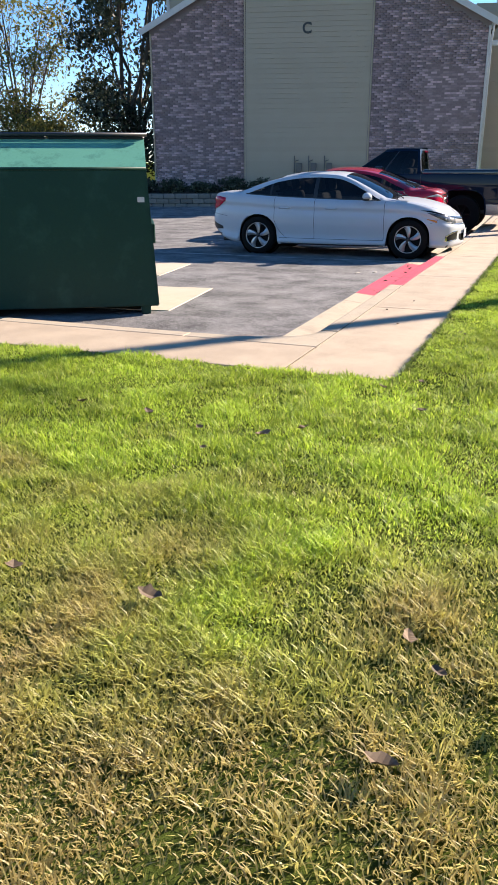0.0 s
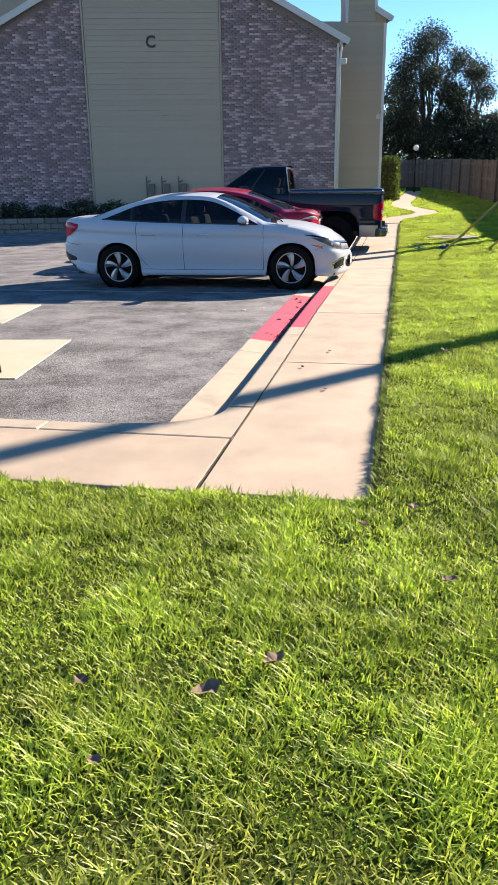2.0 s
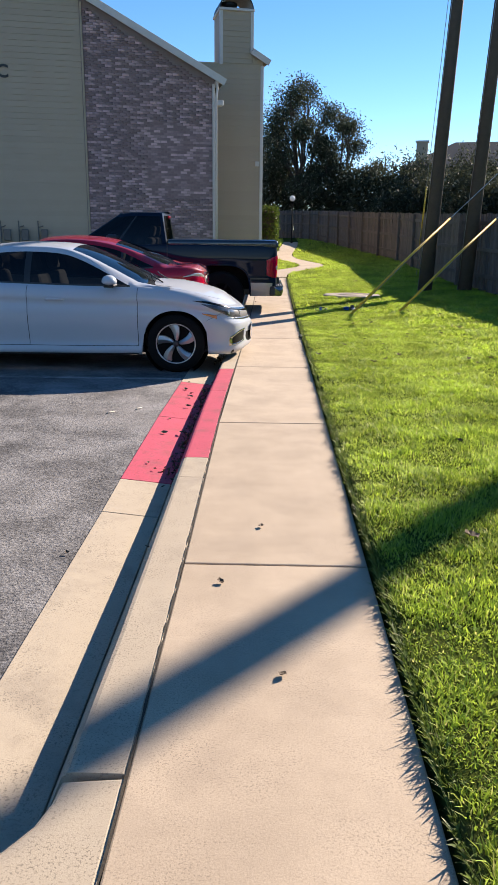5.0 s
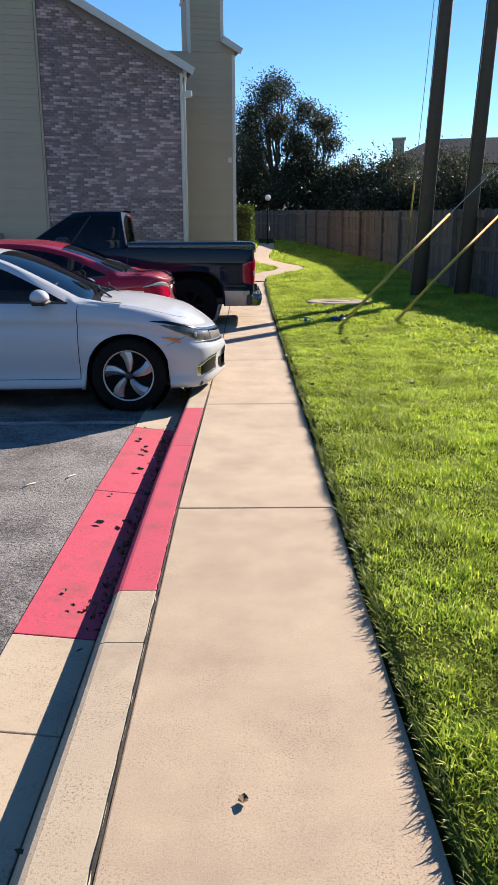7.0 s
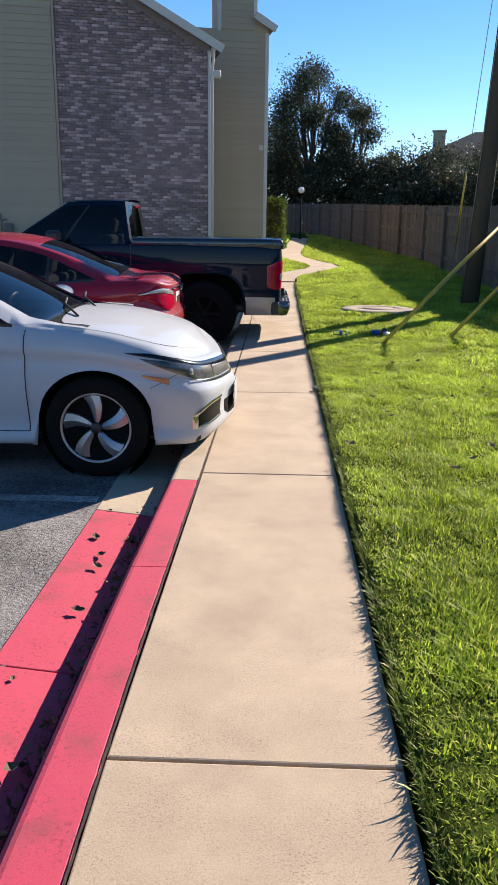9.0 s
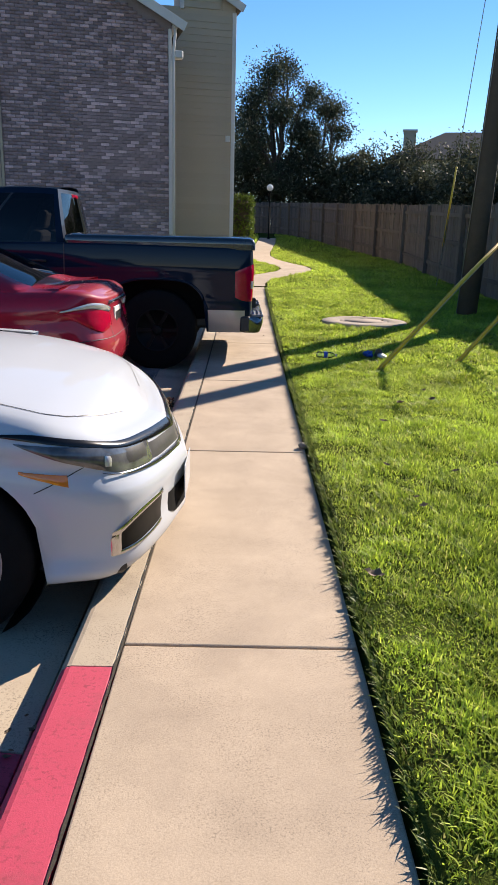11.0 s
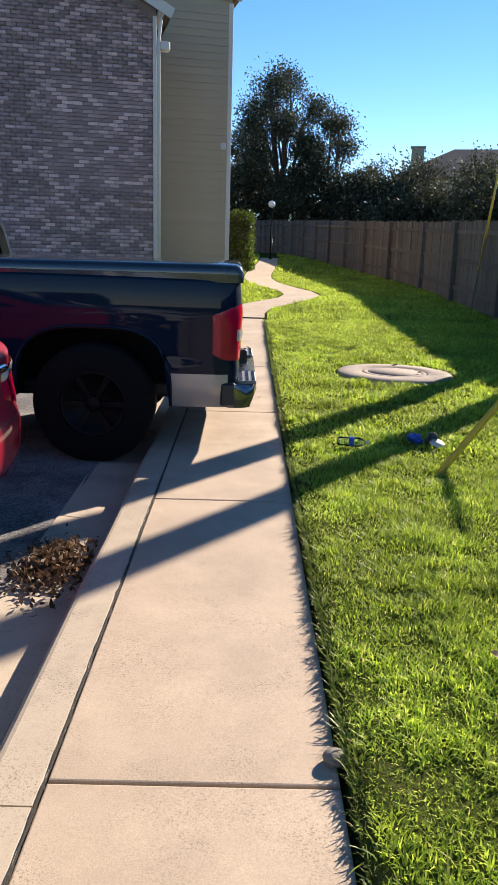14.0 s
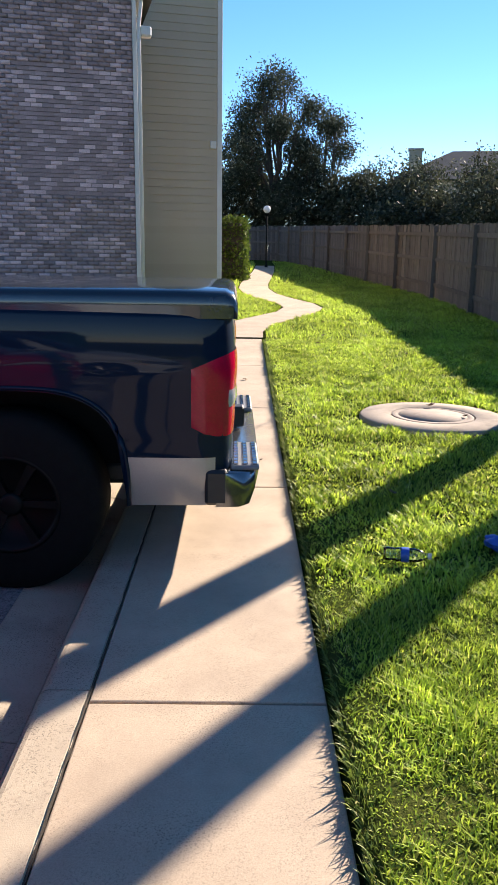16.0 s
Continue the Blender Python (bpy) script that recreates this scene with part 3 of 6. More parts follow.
part("flue_hood", bm, M_DARKMETAL, building, "arched dark metal flue hood")
bm = tube(B(), [(1.0, BY + 0.6, 8.6), (1.0, BY + 0.6, 8.85), (1.0, BY + 0.6, 8.86), (1.0, BY + 0.6, 8.95)], [0.2, 0.2, 0.3, 0.3], 12)
part("flue_pipe", bm, M_DARKMETAL, building)
# small shed roof on the bay's shoulder
m = pose(1.74, 0, 7.42, 0, 28, 0)
bm = box(B(), -0.02, 0.68, BY - 0.15, BY + 2.8, -0.05, 0.03, 0.005, m)
part("bay_roof", bm, M_SHINGLE, building)
bm = box(B(), -0.02, 0.70, BY - 0.19, BY - 0.152, -0.16, 0.04, 0.005, m)
part("rake_board", bm, M_TRIM, building)
bm = B()
vv = [bm.verts.new(c) for c in ((1.74, BY, 7.0), (BX1, BY, 7.0), (BX1, BY, 7.15), (1.74, BY, 7.38), (1.74, BY + 2.5, 7.0), (BX1, BY + 2.5, 7.0), (BX1, BY + 2.5, 7.15), (1.74, BY + 2.5, 7.38))]
for f in ((0, 1, 2, 3), (1, 5, 6, 2), (3, 2, 6, 7), (5, 4, 7, 6)):
    bm.faces.new([vv[i] for i in f])
part("bay_wall", bm, M_SIDING, building)
bm = box(B(), BX1 - 0.26, BX1 - 0.12, BY - 0.06, BY, 3.72, 3.88, 0.01)
part("junction_box", bm, M_TRIM, building, "small white box on the siding")
# security light at the corner
bm = box(B(), 0.05, 0.28, -0.10, 0.10, 5.28, 5.46, 0.03)
part("wall_lamp", bm, M_TRIM, building, "white corner security lamp")
# flood lamp over the letter
bm = box(B(), -6.45, -6.05, -0.20, -0.03, 8.2, 8.47, 0.03)
lamp_ob = part("flood_lamp", bm, M_DARKMETAL, building, "dark square flood lamp")
bm = box(B(), -6.40, -6.10, -0.208, -0.202, 8.23, 8.44, 0.0)
part("lamp_glass", bm, M_CLEAR, lamp_ob)
# painted letter
cu = bpy.data.curves.new("letter", "FONT")
cu.body, cu.size, cu.extrude, cu.offset = "C", 0.50, 0.008, 0.012
tmp = new("letter_tmp", cu)
me = bpy.data.meshes.new_from_object(tmp.evaluated_get(bpy.context.evaluated_depsgraph_get()))
bpy.data.objects.remove(tmp)
me.materials.append(M_BLACK)
letter = new("letter", me)
letter.parent, letter.matrix_basis = building, pose(-6.70, -0.034, 5.82, 90, 0, 0)
letter["label"] = "black serif house letter C on the siding"
# meters and pipes at the foot of the siding
M_METER = mat("meter_paint", (0.17, 0.145, 0.12), (0.12, 0.10, 0.085), rough=0.6, scale=9)
for x in (-6.9, -6.35, -5.75):
    bm = tube(B(), [(x, -0.07, BASE + 0.2), (x, -0.07, 1.75)], [0.02, 0.02], 6)
    tube(bm, [(x, -0.07, 1.55), (x + 0.16, -0.09, 1.6)], [0.018, 0.018], 6)
    part("conduit", bm, M_METER, building)
    bm = box(B(), x + 0.08, x + 0.3, -0.18, -0.03, 1.15, 1.5, 0.02)
    part("meter_box", bm, M_METER, building, "grey-brown meter box")

# second flue on the far side of the roof
bm = box(B(), -12.3, -10.9, 2.4, 3.7, 5.8, 8.9)
part("chimney", bm, M_SIDING, building, "tan siding chimney stack")
bm = box(B(), -12.36, -10.84, 2.34, 3.76, 8.9, 8.98, 0.01)
part("chimney_cap", bm, M_TRIM, building)
for x in (-12.3, -10.98):
    part("corner_trim", box(B(), x - 0.02, x + 0.10, 2.36, 2.399, 6.4, 8.9), M_TRIM, building)

# bricks: courses with staggered joints on both panels
BL, BH, BJ = 0.200, 0.064, 0.011
loose, verts, faces = [], [], []
rnd = random.Random(5)
for px0, px1 in ((-U1 + 0.046, -0.082), (-W + 0.082, -U2 - 0.046)):
    zrow, row = BASE, 0
    while zrow + BH < rake(-U1):
        x = px0 - (BL + BJ) * 0.5 * (row % 2)
        while x < px1:
            a, b = max(x, px0), min(x + BL, px1)
            if b - a > 0.03 and zrow + BH + 0.16 < rake(a if px0 < -6 else b):
                if px1 > -1 and b - a > BL - 0.001 and a > -2.3 and 2.5 < zrow < 4.9 and len(loose) < 295:
                    loose.append((a, zrow))
                else:
                    o = len(verts)
                    d = rnd.uniform(-0.004, 0.002)
                    verts += [(a, d, zrow), (b, d, zrow), (b, d, zrow + BH), (a, d, zrow + BH), (a, 0.031, zrow), (b, 0.031, zrow), (b, 0.031, zrow + BH), (a, 0.031, zrow + BH)]
                    faces += [(o, o + 1, o + 2, o + 3), (o + 3, o + 2, o + 6, o + 7), (o + 1, o + 5, o + 6, o + 2), (o, o + 3, o + 7, o + 4), (o, o + 4, o + 5, o + 1)]
            x += BL + BJ
        zrow += BH + BJ
        row += 1
bricks = npmesh("brickwork", verts, faces, M_BRICK, building)
tagged(bricks, "purple-brown mottled brick courses", kind="stuff")
src = None
for a, z in loose:
    if src is None:
        bm = B()
        v = [bm.verts.new(c) for c in ((0, 0, 0), (BL, 0, 0), (BL, 0, BH), (0, 0, BH), (0, 0.031, 0), (BL, 0.031, 0), (BL, 0.031, BH), (0, 0.031, BH))]
        for f in ((0, 1, 2, 3), (3, 2, 6, 7), (1, 5, 6, 2), (0, 3, 7, 4), (0, 4, 5, 1)):
            bm.faces.new([v[i] for i in f])
        src = part("brick", bm, M_BRICK_PC, building)
        src.matrix_basis = pose(a, 0, z)
    else:
        share("brick", src, pose(a, rnd.uniform(-0.004, 0.002), z), building)

# planted bank and low stone wall before the gable
wall_low = thing("retaining_wall", "low wall of grey-brown stone blocks before the brick house", "wall", BM @ pose(0, -2.6, 0))
wall_low["kind"] = "structure"
src = None
rnd = random.Random(8)
for row in range(3):
    x = -22.0 + 0.2 * (row % 2)
    while x < -2.6:
        wd = 0.44
        wz = lot_z(0, 28.5 + 0.24 * x) - 0.05
        if src is None:
            src = part("stone", box(B(), 0, wd - 0.015, -0.14, 0.14, 0, 0.165, 0.02), M_STONE, wall_low)
            src.matrix_basis = pose(x, 0, wz)
        else:
            share("stone", src, pose(x, rnd.uniform(-0.012, 0.012), wz + row * 0.172, 0, 0, rnd.uniform(-1, 1)), wall_low)
        x += wd
bm = B()
bx = [-26 + i * 0.8 for i in range(30)]
rows = [[bm.verts.new((x, y, z + 0.05 * noise.noise((x, y, 2)))) for x in bx] for y, z in ((-2.48, 0.42), (-1.6, 0.5), (-0.6, 0.62), (0.1, 0.68))]
for r, s in zip(rows, rows[1:]):
    for i in range(len(bx) - 1):
        bm.faces.new((r[i], r[i + 1], s[i + 1], s[i]))
bank = part("planted_bank", bm, M_SOIL)
bank.matrix_world = BM
tagged(bank, "dark soil bank between stone wall and house", "soil bank", kind="structure")

# ---- board fence ----
FLINE = [(7.2, -6.0), (6.7, 9.0), (6.2, 18.0), (5.75, 21.5), (5.15, 25.0), (5.1, 28.0), (5.2, 35.0), (4.5, 41.0), (3.6, 50.0), (2.4, 58.0), (-1.5, 61.0), (-8, 62.5)]
fence = thing("board_fence", "weathered grey-brown upright board fence with posts and rails", "fence")


def along(line, step):
    out = []
    for a, b in zip(line, line[1:]):
        a, b = Vector(a), Vector(b)
        n = int((b - a).length / step)
        for i in range(n):
            p = a + (b - a) * (i / n)
            out.append((p.x, p.y, math.degrees(math.atan2(b.y - a.y, b.x - a.x))))
    return out


FH = 1.80
src = None
rnd = random.Random(3)
fv, ff = [], []
count = 0
for i, (x, y, a) in enumerate(along(FLINE, 0.146)):
    z = turf_z(x, y) - 0.02 if y < 60 else rise(y)
    h = FH + rnd.uniform(-0.03, 0.02)
    if 24.0 < y < 43.0 and count < 290:
        count += 1
        if src is None:
            bm = prism(B(), [(0, -0.009), (0.138, -0.009), (0.138, 0.009), (0, 0.009)], 0, FH)
            src = part("fence_board", bm, M_FENCE, fence)
            src.matrix_basis = pose(x, y, z, 0, 0, a)
        else:
            share("fence_board", src, pose(x, y, z + rnd.uniform(-0.03, 0.01), rnd.uniform(-0.6, 0.6), 0, a), fence)
    else:
        o = len(fv)
        m = pose(x, y, z, 0, rnd.uniform(-0.5, 0.5), a)
        for c in ((0, -0.009, 0), (0.138, -0.009, 0), (0.138, 0.009, 0), (0, 0.009, 0), (0, -0.009, h), (0.138, -0.009, h), (0.138, 0.009, h), (0, 0.009, h)):
            fv.append(m @ Vector(c))
        ff += [(o, o + 1, o + 5, o + 4), (o + 1, o + 2, o + 6, o + 5), (o + 2, o + 3, o + 7, o + 6), (o + 3, o, o + 4, o + 7), (o + 4, o + 5, o + 6, o + 7)]
M_FENCE_J = mat("weathered_wood_run", (0.140, 0.115, 0.095), (0.078, 0.063, 0.052), rough=0.9, scale=7, fine=90, bump=0.4, island=0.28)
tagged(npmesh("board_run", fv, ff, M_FENCE_J, fence), kind="stuff")
posts = along(FLINE, 2.4)
for (x, y, a), (x2, y2, a2) in zip(posts, posts[1:]):
    ca, sa = math.cos(radians(a)), math.sin(radians(a))
    ox, oy = -sa * 0.07, ca * 0.07
    z, z2 = turf_z(x, y), turf_z(x2, y2)
    part("fence_post", box(B(), x + ox - 0.045, x + ox + 0.045, y + oy - 0.045, y + oy + 0.045, z - 0.1, z + FH - 0.06, 0.004), M_FENCE, fence)
    for hz in (0.35, 0.95, 1.55):
        bm = B()
        p, q = Vector((x - sa * 0.03, y + ca * 0.03, z + hz)), Vector((x2 - sa * 0.03, y2 + ca * 0.03, z2 + hz))
        vs = [bm.verts.new(c + Vector((-sa * dy, ca * dy, dz))) for c in (p, q) for dy, dz in ((-0.019, -0.042), (0.019, -0.042), (0.019, 0.042), (-0.019, 0.042))]
        for f in ((0, 1, 2, 3), (7, 6, 5, 4), (0, 4, 5, 1), (1, 5, 6, 2), (2, 6, 7, 3), (3, 7, 4, 0)):
            bm.faces.new([vs[i] for i in f])
        part("fence_rail", bm, M_FENCE, fence)

# ---- utility poles, guys and anchor guards ----
POLES = [((4.0, 23.5), (4.55, 23.7)), ((4.93, 23.5), (5.5, 23.7))]
tops = []
for (bx_, by_), (tx_, ty_) in POLES:
    z = turf_z(bx_, by_)
    pole = thing("utility_pole", "tall dark weathered wooden utility pole in the lawn", "utility pole", pose(bx_, by_, z - 0.1), "pair of utility poles")
    bm = tube(B(), [(0, 0, 0), ((tx_ - bx_) * 0.5, (ty_ - by_) * 0.5, 5.5), (tx_ - bx_, ty_ - by_, 11.0)], [0.165, 0.14, 0.115], 14)
    part("shaft", bm, M_POLE, pole)
    bm = tube(B(), [(-0.17, -0.02, 0.1), ((tx_ - bx_) * 0.5 - 0.145, -0.02, 5.5), (tx_ - bx_ - 0.12, 0, 10.5)], [0.006] * 3, 5)
    part("ground_wire", bm, M_METAL, pole)
    tops.append((tx_, ty_, z + 10.2))
for (gx, gy), tip, start in (((1.70, 18.56), (3.75, 20.2, 1.75), 0.0), ((2.64, 19.09), (4.75, 20.7, 1.75), 0.0), ((4.72, 28.6), (4.62, 27.35, 2.75), 0.36)):
    z = turf_z(gx, gy)
    guy = thing("guy_wire", "steel guy wire with a yellow plastic guard at its ground anchor", "guy wire", pose(gx, gy, z), "guy wires of the poles")
    d = Vector(tip) - Vector((gx, gy, z))
    bm = tube(B(), [d * start - Vector((0, 0, 0.05 if start == 0 else 0)), d * (0.5 + start / 2), d], [0.021, 0.021, 0.02], 8)
    part("guard", bm, M_YELLOW, guy, "yellow plastic guard")
    bm = tube(B(), [(0, 0, -0.08), d, d * (5.2 if start == 0 else 3.7)], [0.008] * 3, 5)
    part("wire", bm, M_METAL, guy)

# ---- vehicles ----
def polyline(points, n):
    """n points evenly spread along a line of control points, rounded a little."""
    p = [Vector(q) for q in points]
    dense = []
    for i in range(len(p) - 1):
        p0, p1, p2, p3 = p[max(i - 1, 0)], p[i], p[i + 1], p[min(i + 2, len(p) - 1)]
        for k in range(12):
            t = k / 12
            dense.append(0.5 * ((2 * p1) + (p2 - p0) * t + (2 * p0 - 5 * p1 + 4 * p2 - p3) * t * t + (3 * p1 - p0 - 3 * p2 + p3) * t ** 3))
    dense.append(p[-1])
    ln = [0.0]
    for a, b in zip(dense, dense[1:]):
        ln.append(ln[-1] + (b - a).length)
    out, j = [], 0
    for k in range(n):
        s = ln[-1] * k / (n - 1)
        while j < len(ln) - 2 and ln[j + 1] < s:
            j += 1
        t = (s - ln[j]) / max(1e-9, ln[j + 1] - ln[j])
        out.append(dense[j].lerp(dense[j + 1], min(1, max(0, t))))
    return out


def curve_at(table, x):
    """Smooth lookup in (x, value) pairs."""
    if x <= table[0][0]:
        return table[0][1]
    for (a, va), (b, vb) in zip(table, table[1:]):
        if x <= b:
            return va + (vb - va) * smooth01((x - a) / (b - a)) * 0.5 + (vb - va) * (x - a) / (b - a) * 0.5
    return table[-1][1]


def spline(table, x):
    """Smooth curve through (x, value) pairs in rising x."""
    if x <= table[0][0]:
        return table[0][1]
    if x >= table[-1][0]:
        return table[-1][1]
    i = next(k for k in range(len(table) - 1) if x <= table[k + 1][0])
    (xa, va), (xb, vb) = table[i], table[i + 1]
    def slope(k):
        if k in (0, len(table) - 1):
            j = min(k, len(table) - 2)
            return (table[j + 1][1] - table[j][1]) / (table[j + 1][0] - table[j][0])
        return (table[k + 1][1] - table[k - 1][1]) / (table[k + 1][0] - table[k - 1][0])
    h, t = xb - xa, (x - xa) / (xb - xa)
    return (2 * t ** 3 - 3 * t * t + 1) * va + (t ** 3 - 2 * t * t + t) * h * slope(i) + (3 * t * t - 2 * t ** 3) * vb + (t ** 3 - t * t) * h * slope(i + 1)


class Shell:
    """The painted lower body: a skirt round the plan outline, open over the wheels, with a crowned top.
    flank, nose, tail: how far the skin stands in from the outline, by height from sill to shoulder."""

    def __init__(self, outline, n, sill, top, wheels, arch, flank, crown, nose=None, tail=None, ends=(-2.0, 1.9), square=2.0, gap=None):
        self.pts = polyline(outline, n)
        self.n, self.sill, self.top, self.wheels, self.arch, self.flank, self.crown = n, sill, top, wheels, arch, flank, crown
        self.nose, self.tail, self.ends, self.square, self.gap = nose or flank, tail or flank, ends, square, gap
        self.x0, self.x1 = self.pts[0].x, self.pts[-1].x

    def frame_at(self, s):
        f = s * (self.n - 1)
        i = min(self.n - 2, max(0, int(f)))
        p = self.pts[i].lerp(self.pts[i + 1], f - i)
        d = (self.pts[min(self.n - 1, i + 2)] - self.pts[max(0, i - 1)]).normalized()
        return p, Vector((-d.y, d.x))

    def bottom(self, p):
        z = spline(self.sill, p.x)
        for wx, wz in self.wheels:
            dx = abs(p.x - wx)
            if dx < self.arch and abs(p.y) > 0.5:
                z = max(z, wz + self.arch * (1 - (dx / self.arch) ** self.square) ** (1 / self.square))
        return z

    def inset(self, x, t):
        d = spline(self.flank, t)
        k = smooth01((x - self.ends[1]) / (self.x1 - 0.06 - self.ends[1]))
        q = smooth01((self.ends[0] - x) / (self.ends[0] - self.x0 - 0.06))
        return d + (spline(self.nose, t) - d) * k + (spline(self.tail, t) - d) * q

    def at(self, s, t, side=1, off=0.0):
        """A point of the skin: s from the middle of the tail round to the middle of the nose, t from the sill to the shoulder."""
        p, nrm = self.frame_at(s)
        zt, zb = spline(self.top, p.x), self.bottom(p)
        zlow = spline(self.sill, p.x)
        z = zlow + (zt - zlow) * t
        z = max(z, min(zb, zt - 0.05)) if t < 0.93 else z
        tt = (z - zlow) / max(0.05, zt - zlow)
        q = p - nrm * (self.inset(p.x, tt) - off)
        return Vector((q.x, max(0.0, q.y) * side if abs(p.y) > 1e-6 else 0.0, z))

    def s_of(self, x):
        """s on the flank at a given x."""
        best = min(range(self.n), key=lambda i: abs(self.pts[i].x - x) + (5 if self.pts[i].y < 0.55 else 0))
        return best / (self.n - 1)

    def s_end(self, y, front=True):
        """s on the nose or the tail at a given distance from the middle."""
        mid = (self.x0 + self.x1) / 2
        best = min(range(self.n), key=lambda i: abs(self.pts[i].y - y) + (5 if (self.pts[i].x > mid) != front else 0))
        return best / (self.n - 1)

    def t_of(self, x, z):
        lo = spline(self.sill, x)
        return (z - lo) / (spline(self.top, x) - lo)

    def build(self, name, material, parent, label=""):
        bm = B()
        ts = [0, 0.03, 0.06, 0.1, 0.15, 0.2, 0.25, 0.3, 0.36, 0.42, 0.48, 0.54, 0.60, 0.64, 0.68, 0.72, 0.76, 0.79, 0.82, 0.85, 0.88, 0.91, 0.94, 0.96, 0.98, 1.0]
        sides = []
        for side in (1, -1):
            g = [[bm.verts.new(self.at(i / (self.n - 1), t, side)) for t in ts] for i in range(self.n)]
            for a, b in zip(g, g[1:]):
                for k in range(len(ts) - 1):
                    vs = (a[k], b[k], b[k + 1], a[k + 1])
                    bm.faces.new(vs if side > 0 else vs[::-1])
            sides.append(g)
        cols = 16
        prev = None
        for i in range(self.n):
            l, r = sides[0][i][-1], sides[1][i][-1]
            if self.gap and self.gap[0] < l.co.x < self.gap[1]:
                prev = None
                continue
            row = [l]
            for c in range(1, cols):
                f = c / cols
                p = l.co.lerp(r.co, f)
                p.z += self.crown * (1.0 if p.x > 0 else 0.45) * math.sin(math.pi * f) ** 0.8 * smooth01(abs(l.co.y) / 0.7)
                row.append(bm.verts.new(p))
            row.append(r)
            if prev:
                for c in range(cols):
                    bm.faces.new((prev[c], prev[c + 1], row[c + 1], row[c]))
            prev = row
        bmesh.ops.remove_doubles(bm, verts=bm.verts, dist=0.0015)
        bmesh.ops.recalc_face_normals(bm, faces=bm.faces)
        return part(name, bm, material, parent, label, True)

    def patch(self, name, material, parent, s0, s1, t0, t1, side=1, off=0.006, label="", ns=8, nt=4, taper=0.0):
        """A piece that lies on the skin; t0 and t1 may be tables along it; taper narrows it towards s0."""
        bm = B()
        g = []
        for i in range(ns + 1):
            f = i / ns
            a, b = (t0 if isinstance(t0, float) else spline(t0, f)), (t1 if isinstance(t1, float) else spline(t1, f))
            k = 1 - taper * (1 - f)
            mid, half = (a + b) / 2, (b - a) / 2 * k
            edge = 0.0 if i in (0, ns) and ns > 2 else 1.0
            g.append([bm.verts.new(self.at(s0 + (s1 - s0) * f, mid - half + 2 * half * j / nt, side, off * (edge if 0 < j < nt or ns < 3 else 0.55 * edge + 0.1))) for j in range(nt + 1)])
        for a, b in zip(g, g[1:]):
            for j in range(nt):
                bm.faces.new((a[j], b[j], b[j + 1], a[j + 1]))
        if side < 0:
            bmesh.ops.reverse_faces(bm, faces=bm.faces)
        return part(name, bm, material, parent, label, True)


